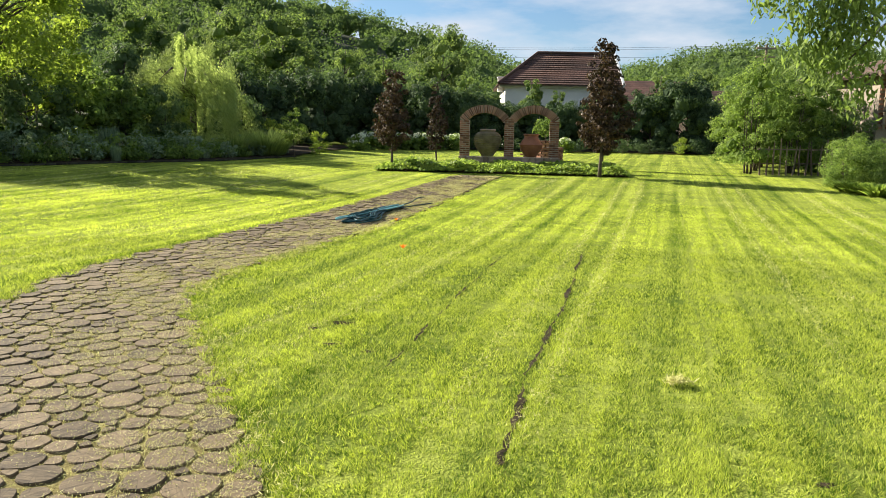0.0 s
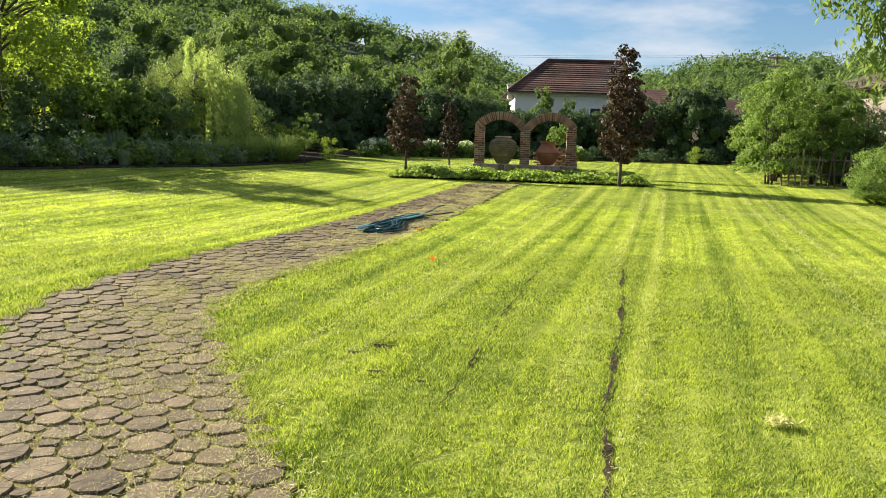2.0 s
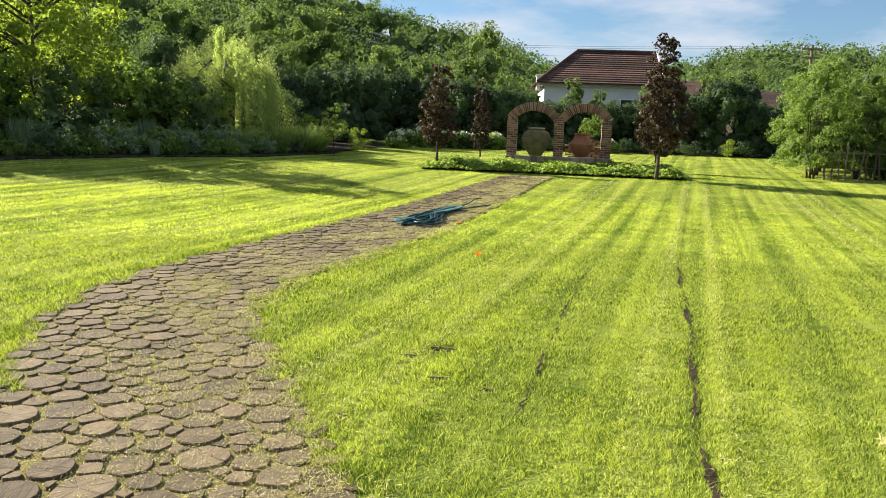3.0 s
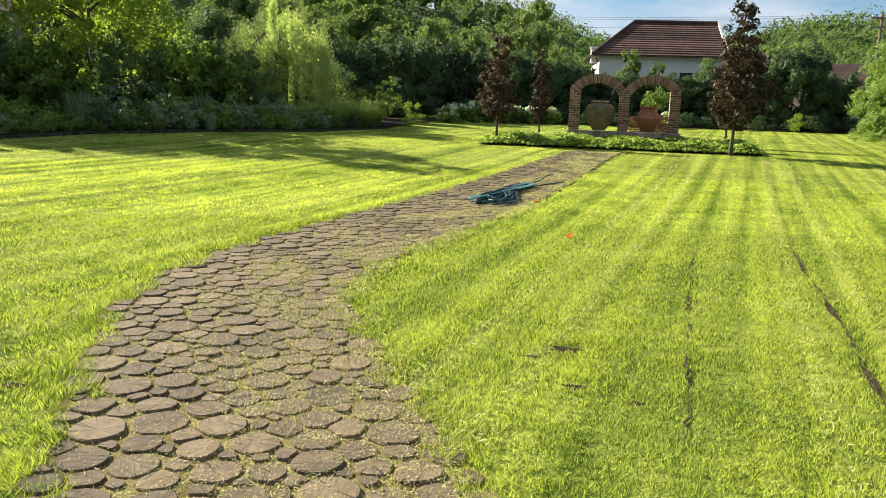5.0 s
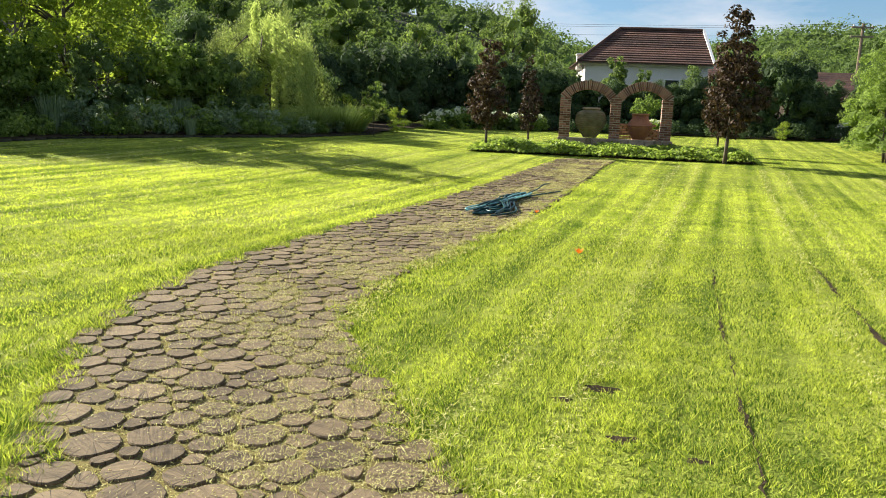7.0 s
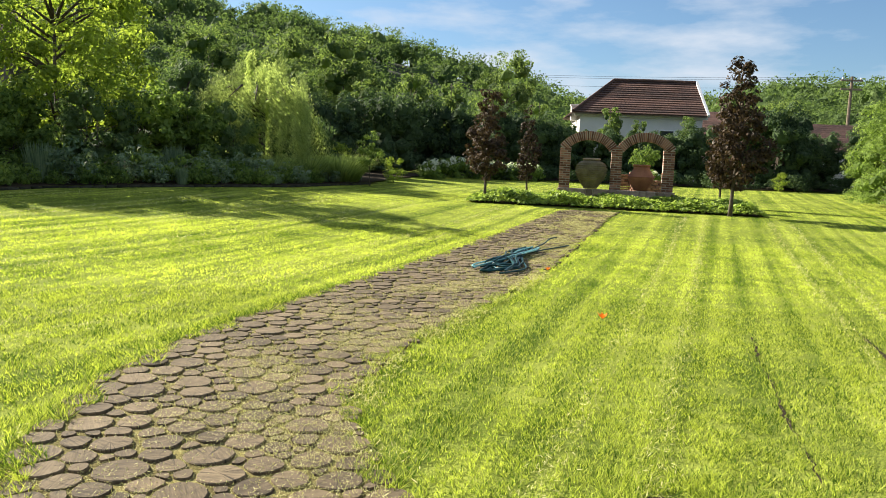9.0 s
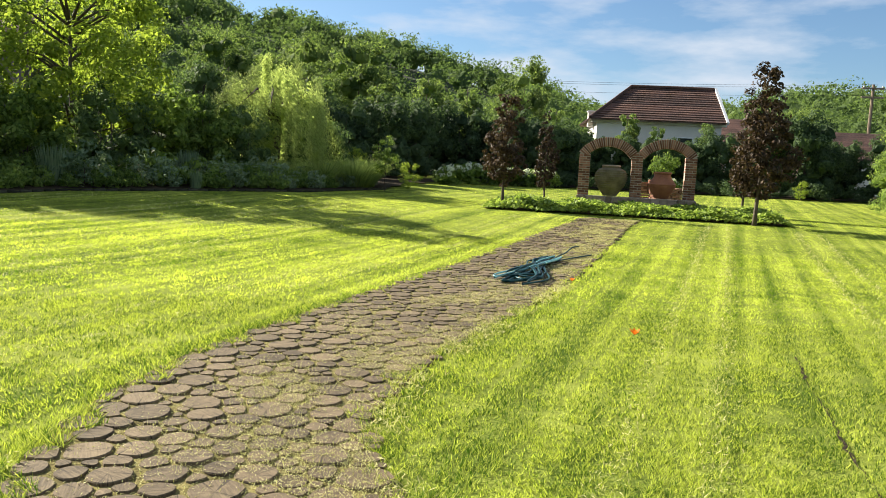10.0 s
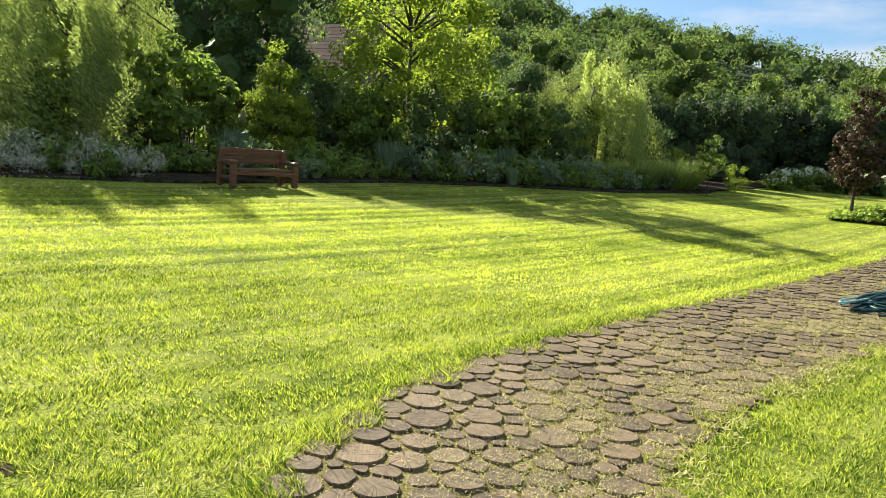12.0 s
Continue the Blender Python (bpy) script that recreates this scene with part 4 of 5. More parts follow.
# Brick planter with a round shrub behind the arches
px, py = 3.45, 31.7
pz = float(height(px, py))
planter = thing("brick_planter", "low curved red brick planter on the lawn", "planter", (px, py, pz), -4)
n = 12
for course in range(9):
    for i in range(n):
        a = math.pi * 2 * (i + 0.5 * (course % 2)) / n
        if course > 5 and math.cos(a) > 0.35:
            continue
        o = piece("brick", brick_meshes.setdefault("planter", None) or brick(0.25, 0.12, 0.075, Matrix()).data, planter)
        o.matrix_basis = pose(0.52 * math.cos(a), 0.52 * math.sin(a), 0.045 + course * 0.088, 0, 0, math.degrees(a) + 90)
for o in [q for q in arches.children if q.matrix_basis == Matrix() and q.name.startswith("brick") and q.data == planter.children[0].data]:
    bpy.data.objects.remove(o)
bm = bmesh.new()
spin(bm, [(0.46, 0.0), (0.485, 0.02), (0.485, 0.5), (0.45, 0.52)], 24)
part("core", bm, MORTAR, planter)
for course in range(8):
    for col in range(3):
        o = piece("brick", planter.children[0].data, planter)
        o.matrix_basis = pose(-0.48 - 0.262 * (col - 0.5 * (course % 2)), 0.1 + rb.uniform(-0.006, 0.006), 0.045 + course * 0.088, 0, 0, rb.uniform(-1, 1))
ball = tree("round_shrub", "round bright green shrub growing in the planter", "shrub", L_MID, 1.35, 0.55, 0.35, 2200, 0.07, "round", 101, 0.03, 40, 0.18)
ball.matrix_basis = pose(3.26, 31.3, pz + 0.58) @ Matrix.Diagonal((0.85, 0.85, 0.85, 1))

# Ground cover round the arches
g = np.random.default_rng(111)
n = 20000
a, b = g.uniform(-BED_HALF[0], BED_HALF[0], n), g.uniform(-BED_HALF[1], BED_HALF[1], n)
edge = np.minimum(BED_HALF[0] - np.abs(a), BED_HALF[1] - np.abs(b))
x, y = BED_MID[0] + a * c - b * s, BED_MID[1] + a * s + b * c
lump = 0.15 + 0.055 * np.sin(a * 4.1 + 1.3 * np.sin(b * 3)) + 0.03 * np.sin(a * 9.3 + b * 5)
z = height(x, y) + 0.03 + np.clip(edge * 3.5, 0.25, 1) * lump * (0.35 + 0.9 * np.sqrt(g.random(n)))
v, f = leaf_arrays(np.stack((x + 0.05 * g.normal(size=n), y + 0.05 * g.normal(size=n), z), -1), 0.075, g, up=1.0, long=1.5)
tagged(new("ground_cover", mesh_of("ground_cover", v, f, L_COVER)), "dense low leafy ground cover round the arches", "plants", kind="stuff")

# Coiled hose on the path
hose = thing("garden_hose", "coiled dark teal garden hose lying on the path", "hose")
rh = random.Random(23)


def hose_curve(name, pts, radius, mat, label=""):
    cu = bpy.data.curves.new(name, "CURVE")
    cu.dimensions, cu.bevel_depth, cu.bevel_resolution, cu.resolution_u = "3D", radius, 3, 6
    sp = cu.splines.new("NURBS")
    sp.points.add(len(pts) - 1)
    for q, p in zip(sp.points, pts):
        q.co = (*p, 1)
    sp.use_endpoint_u, sp.order_u = True, 4
    cu.materials.append(mat)
    o = new(name, cu)
    o.parent = hose
    return tagged(o, label)


HA, HB = Vector((-2.15, 13.2)), Vector((-1.25, 15.9))
hw = (HB - HA).normalized()
hs = Vector((hw.y, -hw.x))


def hose_loops(count, seed, lift):
    """Strands thrown to and fro along the pile, spread wide at the near end and pinched in the middle."""
    q = random.Random(seed)
    pts = []
    for k in range(count):
        lane0, lane1 = q.uniform(-1, 1), q.uniform(-1, 1)
        start, stop = (q.uniform(-0.02, 0.22), q.uniform(0.6, 0.98)) if k % 2 == 0 else (q.uniform(0.62, 1.0), q.uniform(0.0, 0.25))
        bow = q.uniform(-0.09, 0.09)
        for i in range(9):
            t = i / 8
            u = start + (stop - start) * t
            wide = float(np.interp(u, (0, 0.2, 0.42, 0.6, 0.8, 1.0), (0.24, 0.34, 0.20, 0.17, 0.24, 0.12)))
            lane = (lane0 + (lane1 - lane0) * t) * wide + bow * math.sin(t * 6) + 0.10 * math.sin(u * 5 + 0.6)
            p = HA + (HB - HA) * u + hs * (lane + q.uniform(-0.015, 0.015))
            hump = max(0.0, 1 - abs(u - 0.32) * 2.2)
            pts.append((p.x, p.y, float(height(p.x, p.y)) + 0.014 + lift + 0.012 * k * hump * q.uniform(0.5, 1.0)))
    return pts


hose_curve("hose_coil", hose_loops(12, 1, 0.0), 0.0115, HOSE)
hose_curve("hose_coil", hose_loops(9, 2, 0.02), 0.0115, HOSE)
# A few strands in the pale colour, painted highlights on the pile.
hose_curve("hose_coil", hose_loops(3, 8, 0.05), 0.0105, HOSE_GLINT, "hose strands in pale teal for the sunlit highlights")
e = [(HA + (HB - HA) * u + hs * w) for u, w in ((0.7, 0.05), (0.9, 0.0), (1.0, -0.06), (1.08, 0.05), (1.18, 0.02), (1.24, 0.10))]
hose_curve("hose_end", [(p.x, p.y, float(height(p.x, p.y)) + z) for p, z in zip(e, (0.05, 0.03, 0.02, 0.05, 0.12, 0.10))], 0.0105, HOSE)
e = [(HA + (HB - HA) * u + hs * w) for u, w in ((0.8, 0.08), (1.0, 0.2), (1.1, 0.33), (1.16, 0.36))]
hose_curve("hose_end", [(p.x, p.y, float(height(p.x, p.y)) + 0.02) for p in e], 0.0105, HOSE)

# Orange flower and a heap of cut grass in the lawn


def flower(x, y, sc):
    root = thing("orange_flower", "small orange flower standing in the lawn", "flower", (x, y, float(height(x, y))))
    bm = bmesh.new()
    tube(bm, [(0, 0, -0.02), (0.003, 0, 0.01), (0, 0.004, 0.025)], [0.003, 0.0025, 0.002], 5)
    part("stem", bm, L_COVER, root)
    for k in range(6):
        bm = bmesh.new()
        vs = [bm.verts.new(p) for p in ((0, 0, 0), (0.014, 0.02, 0.012), (0, 0.045, 0.022), (-0.014, 0.02, 0.012))]
        bm.faces.new(vs)
        o = part("petal", bm, PETAL_ORANGE, root)
        o.matrix_basis = pose(0, 0, 0.025, 20, 0, 60 * k) @ Matrix.Diagonal((sc, sc, sc, 1))
    return root


flower(-0.98, 10.82, 1.5)
flower(-1.28, 13.6, 1.1)
g = np.random.default_rng(121)
q = np.stack((g.normal(size=240) * 0.036, g.normal(size=240) * 0.024, np.abs(g.normal(size=240)) * 0.012 + 0.012), -1) + np.array((1.02, 5.86, 0))
v, f = leaf_arrays(q, 0.008, g, long=7.0, up=1.4)
tagged(new("grass_heap", mesh_of("grass_heap", v, f, CLIPPED)), "small heap of pale dry grass clippings", "clippings", kind="stuff")

# Rustic bench
bench = thing("garden_bench", "rustic reddish-brown wooden bench facing the lawn", "bench", (-12.35, 15.95, float(height(-12.35, 15.95))), -108 + 180)
bench.scale = (1, 1, 0.9)


def plank(name, size, at, tilt=0, bend=0.0):
    b = bmesh.new()
    box(b, size, (0, 0, 0), min(size) * 0.22)
    o = part(name, b, BENCH_WOOD, bench)
    o.matrix_basis = pose(*at, tilt, 0, 0)
    return o


for sx in (-0.66, 0.66):
    plank("leg", (0.12, 0.12, 0.50), (sx, -0.26, 0.25))
    plank("leg", (0.11, 0.11, 0.80), (sx, 0.24, 0.40), 5)
    plank("armrest", (0.12, 0.62, 0.07), (sx, -0.02, 0.53))
    plank("side_rail", (0.07, 0.44, 0.08), (sx, -0.01, 0.2))
for k in range(3):
    plank("seat_plank", (1.34, 0.145, 0.05), (0, -0.21 + 0.155 * k, 0.37))
plank("back_plank", (1.40, 0.045, 0.17), (0, 0.245, 0.72), 5)
plank("back_plank", (1.36, 0.045, 0.14), (0, 0.23, 0.55), 5)
plank("apron", (1.25, 0.05, 0.09), (0, -0.27, 0.30))

# Houses


def tiled_slope(roof, corners, rows, mat, thick=0.06):
    """A roof slope in overlapping courses; corners: eave left, eave right, ridge right, ridge left."""
    a, b, c2, d = (Vector(p) for p in corners)
    up = (b - a).cross(d - a).normalized()
    if up.z < 0:
        up = -up
    for i in range(rows):
        bm = bmesh.new()
        u0, u1 = i / rows, min((i + 1.15) / rows, 1.0)
        p = [a.lerp(d, u0), b.lerp(c2, u0), b.lerp(c2, u1), a.lerp(d, u1)]
        q = [p[0] + up * thick, p[1] + up * thick, p[2] + up * 0.01, p[3] + up * 0.01]
        lo, hi = [bm.verts.new(v) for v in p], [bm.verts.new(v) for v in q]
        bm.faces.new(hi)
        for k in range(4):
            j = (k + 1) % 4
            bm.faces.new((lo[k], lo[j], hi[j], hi[k]))
        part("tile_course", bm, mat, roof)


def roof_deck(slopes, mat, parent):
    """The boards under the tiles, one mesh."""
    bm = bmesh.new()
    for s4 in slopes:
        vs = [bm.verts.new(Vector(p) - Vector((0, 0, 0.03))) for p in s4]
        bm.faces.new(vs)
        bm.faces.new([bm.verts.new(v.co - Vector((0, 0, 0.05))) for v in vs][::-1])
    bmesh.ops.remove_doubles(bm, verts=bm.verts, dist=0.001)
    return part("roof", bm, mat, parent)


def tiled_roof(slopes, rows, mat, parent, thick=0.06):
    deck = roof_deck(slopes, OLD_WOOD, parent)
    for s4 in slopes:
        tiled_slope(deck, s4, rows, mat, thick)


def window(parent, x, y, z, w, h, turn=0):
    b = bmesh.new()
    for sx in (-1, 1):
        box(b, (0.07, 0.10, h), (sx * w / 2, 0, 0))
    for sz in (-1, 0, 1):
        box(b, (w - 0.07, 0.09, 0.06), (0, 0, sz * (h / 2 - 0.03)))
    fr = part("window", b, WHITE_PAINT, parent, "white-framed window")
    fr.matrix_basis = pose(x, y, z, 0, 0, turn)
    b = bmesh.new()
    box(b, (w - 0.06, 0.02, h - 0.06), (0, 0.03, 0))
    part("pane", b, GLASS, fr)
    b = bmesh.new()
    box(b, (w + 0.2, 0.16, 0.05), (0, -0.03, -h / 2 - 0.03), 0.01)
    part("sill", b, WHITE_PAINT, fr)


HX0, HX1, HY0, HY1, EAVE, RIDGE = 2.75, 9.75, 48.4, 54.0, 4.65, 6.85
gh = float(height(6, 50))
house = thing("white_house", "white plastered house with a dark red tiled roof", "house")
bm = bmesh.new()
box(bm, (HX1 - HX0, HY1 - HY0, EAVE - gh + 0.3), ((HX0 + HX1) / 2, (HY0 + HY1) / 2, (EAVE + gh - 0.3) / 2))
for k in (0,):
    v = [bm.verts.new(p) for p in ((HX1, HY0, EAVE), (HX1, HY1, EAVE), (HX1, (HY0 + HY1) / 2, RIDGE - 0.08), (HX1 - 0.25, HY0, EAVE), (HX1 - 0.25, HY1, EAVE), (HX1 - 0.25, (HY0 + HY1) / 2, RIDGE - 0.08))]
    bm.faces.new(v[:3]), bm.faces.new(v[:2:-1]), bm.faces.new((v[0], v[2], v[5], v[3])), bm.faces.new((v[1], v[4], v[5], v[2]))
part("wall", bm, PLASTER, house)
E0, MY = 0.45, (HY0 + HY1) / 2
RX0 = HX0 + 2.25
tiled_roof((((HX0 - E0, HY0 - E0, EAVE), (HX1 + 0.12, HY0 - E0, EAVE), (HX1 + 0.12, MY, RIDGE), (RX0, MY, RIDGE)), ((HX1 + 0.12, HY1 + E0, EAVE), (HX0 - E0, HY1 + E0, EAVE), (RX0, MY, RIDGE), (HX1 + 0.12, MY, RIDGE)), ((HX0 - E0, HY1 + E0, EAVE), (HX0 - E0, HY0 - E0, EAVE), (RX0, MY, RIDGE), (RX0 - 0.02, MY, RIDGE))), 15, ROOF, house)
bm = bmesh.new()
tube(bm, [(RX0, MY, RIDGE + 0.05), (HX1 + 0.12, MY, RIDGE + 0.05)], [0.11, 0.11], 8)
tube(bm, [(HX0 - E0, HY0 - E0, EAVE + 0.06), (RX0, MY, RIDGE + 0.06)], [0.1, 0.1], 8)
part("ridge_tiles", bm, ROOF, house)
bm = bmesh.new()
tube(bm, [(HX1 + 0.2, HY0 - E0, EAVE + 0.02), (HX1 + 0.2, MY, RIDGE + 0.08)], [0.1, 0.1], 4)
part("verge_board", bm, WHITE_PAINT, house, "white verge board")
bm = bmesh.new()
box(bm, (HX1 - HX0 + 0.6, 0.12, 0.16), ((HX0 + HX1) / 2 - 0.05, HY0 - 0.1, EAVE - 0.1), 0.02)
part("cornice", bm, WHITE_PAINT, house, "white cornice")
bm = bmesh.new()
box(bm, (0.45, 0.45, 0.9), (2.6, 50.2, 4.75), 0.02)
box(bm, (0.55, 0.55, 0.1), (2.6, 50.2, 5.2), 0.02)
part("chimney", bm, PLASTER, house, "pale chimney")
for wx in (4.3, 7.75):
    window(house, wx, HY0 - 0.03, 3.25, 0.85, 1.15)


def small_house(name, label, x0, x1, y0, y1, eave, ridge, wall, roofing, turn_wall=False):
    root = thing(name, label, "house")
    g0 = float(height((x0 + x1) / 2, (y0 + y1) / 2)) - 0.3
    my = (y0 + y1) / 2
    b = bmesh.new()
    box(b, (x1 - x0, y1 - y0, eave - g0), ((x0 + x1) / 2, my, (eave + g0) / 2))
    for xx in (x0 + 0.01, x1 - 0.01):
        b.faces.new([b.verts.new(p) for p in ((xx, y0, eave), (xx, y1, eave), (xx, my, ridge - 0.05))])
    part("wall", b, wall, root)
    tiled_roof((((x0 - 0.3, y0 - 0.4, eave - 0.15), (x1 + 0.3, y0 - 0.4, eave - 0.15), (x1 + 0.3, my, ridge), (x0 - 0.3, my, ridge)), ((x1 + 0.3, y1 + 0.4, eave - 0.15), (x0 - 0.3, y1 + 0.4, eave - 0.15), (x0 - 0.3, my, ridge), (x1 + 0.3, my, ridge))), 12, roofing, root, 0.018)
    window(root, x0 + 0.3 * (x1 - x0), y0 - 0.03, g0 + 0.6 * (eave - g0), 0.9, 1.1)
    return root


small_house("low_house", "low house with a faded red tiled roof", 10.6, 16.6, 55.0, 60.0, 4.0, 5.7, OCHRE, ROOF)
small_house("white_cottage", "white cottage half hidden by hedge trees", 17.6, 21.4, 52.0, 57.0, 3.3, 4.9, PLASTER, ROOF)
small_house("brown_roofed_house", "house with a brown roof behind the trees", -33.0, -25.0, 36.0, 42.0, 5.2, 7.8, OLD_PLASTER, BROWN_ROOF)
small_house("brown_roofed_house", "house with a brown roof behind the trees", -44.0, -36.5, 26.5, 33.0, 3.6, 6.2, OLD_PLASTER, BROWN_ROOF)

# Satellite dish on the low house
dish = thing("satellite_dish", "white satellite dish on a short pole", "dish", (14.3, 54.0, 4.6))
bm = bmesh.new()
prof = [(0.02, 0.0), (0.2, 0.03), (0.36, 0.10), (0.40, 0.13), (0.36, 0.12), (0.2, 0.05), (0.02, 0.02)]
spin(bm, prof, 20)
o = part("bowl", bm, WHITE_PAINT, dish, smooth=True)
o.matrix_basis = pose(0, 0, 0.4, 62, 0, 20)
bm = bmesh.new()
tube(bm, [(0, 0.6, -0.6), (0, 0.2, 0.0), (0, 0.02, 0.4)], [0.03, 0.03, 0.03], 6)
part("mast", bm, WHITE_PAINT, dish)

# Barn at the right
BZ = float(height(16, 29)) - 0.3
barn = thing("brick_barn", "old red brick barn with a lattice and tin roof", "barn")
bm = bmesh.new()
box(bm, (7.0, 8.0, 3.75 - BZ), (17.1, 30.6, (3.75 + BZ) / 2))
for yy in (26.62, 34.58):
    bm.faces.new([bm.verts.new(p) for p in ((13.6, yy, 3.75), (20.6, yy, 3.75), (17.1, yy, 4.75))])
part("wall", bm, OLD_PLASTER, barn)
bm = bmesh.new()
box(bm, (3.0, 0.12, 1.5), (15.6, 26.5, 1.15), 0.03)
part("plaster_patch", bm, OCHRE, barn, "flaking ochre plaster")
bmb = bmesh.new()
box(bmb, (0.25, 0.06, 0.065), (0, 0, 0), 0.006)
me = bpy.data.meshes.new("brick")
bmb.to_mesh(me), bmb.free()
me.materials.append(BRICK)
for row in range(24):
    for col in range(9):
        o = piece("brick", me, barn)
        o.matrix_basis = pose(13.74 + 0.265 * col + 0.13 * (row % 2), 26.58, 1.98 + 0.078 * row)
for k in range(5):
    bm = bmesh.new()
    box(bm, (0.07, 0.07, 1.7), (13.75 + 0.62 * k, 26.46, 2.75), 0.01)
    part("lattice_post", bm, OLD_WOOD, barn)
for k in range(4):
    bm = bmesh.new()
    box(bm, (2.7, 0.05, 0.06), (15.0, 26.40, 2.1 + 0.42 * k), 0.01)
    part("lattice_rail", bm, OLD_WOOD, barn)
tiled_roof([((17.1 + sx * 3.9, 26.0, 3.72), (17.1 + sx * 3.9, 35.2, 3.72), (17.1, 35.2, 4.85), (17.1, 26.0, 4.85)) for sx in (-1, 1)], 8, BARN_ROOF, barn, 0.05)
bm = bmesh.new()
for sx in (-1, 1):
    tube(bm, [(17.1 + sx * 3.9, 25.98, 3.67), (17.1, 25.98, 4.8)], [0.1, 0.1], 4)
part("verge_board", bm, OLD_WOOD, barn, "weathered verge board")

# Stake fence behind the green shrub
fence = thing("stake_fence", "fence of rough weathered wooden stakes", "fence")
rf = random.Random(31)
for k in range(18):
    b = bmesh.new()
    h = rf.uniform(0.85, 1.15)
    tube(b, [(0, 0, -0.1), (rf.uniform(-0.02, 0.02), 0, h * 0.5), (rf.uniform(-0.03, 0.03), 0, h)], [0.03, 0.028, 0.018], 6)
    o = part("stake", b, OLD_WOOD, fence)
    x, y = 9.4 + 0.22 * k, 25.4 + 0.03 * k
    o.matrix_basis = pose(x, y, float(height(x, y)), rf.uniform(-4, 4), rf.uniform(-5, 5), 0)
for zz in (0.35, 0.8):
    b = bmesh.new()
    tube(b, [(9.3, 25.46, float(height(9.3, 25.4)) + zz), (13.2, 26.0, float(height(13.2, 26)) + zz)], [0.02, 0.02], 6)
    part("rail", b, OLD_WOOD, fence)

# Power line
POLES = ((25.8, 66.2), (-42.0, 74.0))
for x, y in POLES:
    z = float(height(x, y))
    pole = thing("utility_pole", "wooden utility pole with a crossarm", "pole", (x, y, z), 0)
    b = bmesh.new()
    tube(b, [(0, 0, -0.3), (0, 0, 4), (0, 0, 8.3)], [0.15, 0.13, 0.1], 8)
    part("post", b, OLD_WOOD, pole)
    for zz in (7.3, 8.0):
        b = bmesh.new()
        box(b, (1.7, 0.12, 0.14), (0, 0, zz), 0.02)
        part("crossarm", b, OLD_WOOD, pole)
    for sx in (-0.7, 0.7):
        b = bmesh.new()
        spin(b, [(0.03, 8.07), (0.06, 8.1), (0.06, 8.16), (0.03, 8.22)], 8)
        o = part("insulator", b, WHITE_PAINT, pole)
        o.matrix_basis = pose(sx, 0, 0)
wires = thing("power_lines", "thin dark power lines between poles", "wires")
for dy, zz in ((-0.7, 8.2), (0.7, 8.2), (0.0, 7.45)):
    b = bmesh.new()
    (x0, y0), (x1, y1) = POLES
    z0, z1 = float(height(x0, y0)) + zz, float(height(x1, y1)) + zz
    tube(b, [(x0 + (x1 - x0) * t, y0 + (y1 - y0) * t + dy, z0 + (z1 - z0) * t - 1.0 * 4 * t * (1 - t)) for t in np.linspace(0, 1, 24)], [0.009] * 24, 4)
    part("wire", b, WIRE, wires)

# Log-slice paving
g = np.random.default_rng(131)
discs = []
cell = {}
for big, tries in ((0.122, 500), (0.098, 5000), (0.080, 25000), (0.066, 40000), (0.050, 52000), (0.036, 38000)):
    for k in range(tries):
        y = g.uniform(-2.8, 22.5)
        xl, xr = np.interp(y, LX_Y, LX_X), np.interp(y, RX_Y, RX_X)
        x = g.uniform(xl, xr)
        rr = big * g.uniform(0.9, 1.08)
        if x - rr * 0.6 < xl or x + rr * 0.6 > xr:
            continue
        kx, ky = int(x / 0.35), int(y / 0.35)
        near = [d for i in (-1, 0, 1) for j in (-1, 0, 1) for d in cell.get((kx + i, ky + j), ())]
        if any((d[0] - x) ** 2 + (d[1] - y) ** 2 < (d[2] + rr) ** 2 * 0.80 for d in near):
            continue
        cell.setdefault((kx, ky), []).append((x, y, rr))
        discs.append((x, y, rr))


def slice_outline(x, y, rr, n, q):
    """Radii at n angles: a rough round, pressed flat where it meets its neighbours."""
    ang = np.arange(n) * 2 * math.pi / n
    ph = q.uniform(0, 6)
    free = rr * (1.08 + q.uniform(0.0, 0.09) * np.cos(2 * ang + ph) + q.uniform(0, 0.05) * np.cos(3 * ang + 2 * ph) + np.array([q.uniform(-0.03, 0.03) for _ in ang]))
    inv = free ** -9
    kx, ky = int(x / 0.35), int(y / 0.35)
    for i in (-1, 0, 1):
        for j in (-1, 0, 1):
            for ox, oy, orr in cell.get((kx + i, ky + j), ()):
                gap = math.hypot(ox - x, oy - y)
                if 0.001 < gap < (rr + orr) * 1.3:
                    lim = max(0.3 * rr, (gap * gap + rr * rr - orr * orr) / (2 * gap) - 0.007)
                    facing = np.cos(ang - math.atan2(oy - y, ox - x))
                    inv += (lim / np.clip(facing, 0.05, 1)) ** -9
    return ang, inv ** (-1 / 9)


def slice_mesh(ang, ring):
    """Corners and triangles of one flat sawn slice with a slightly worn rim."""
    n = len(ang)
    cs, sn = np.cos(ang), np.sin(ang)
    v = np.concatenate([np.stack((ring * k * cs, ring * k * sn, np.full(n, z)), -1) for k, z in ((1.0, -0.05), (1.0, -0.005), (0.955, 0.0))] + [np.zeros((1, 3))])
    i = np.arange(n)
    j = (i + 1) % n
    f = [np.stack((o + i, o + j, o + n + j), -1) for o in (0, n)] + [np.stack((o + i, o + n + j, o + n + i), -1) for o in (0, n)] + [np.stack((2 * n + i, 2 * n + j, np.full(n, 3 * n)), -1)]
    return v, np.concatenate(f)


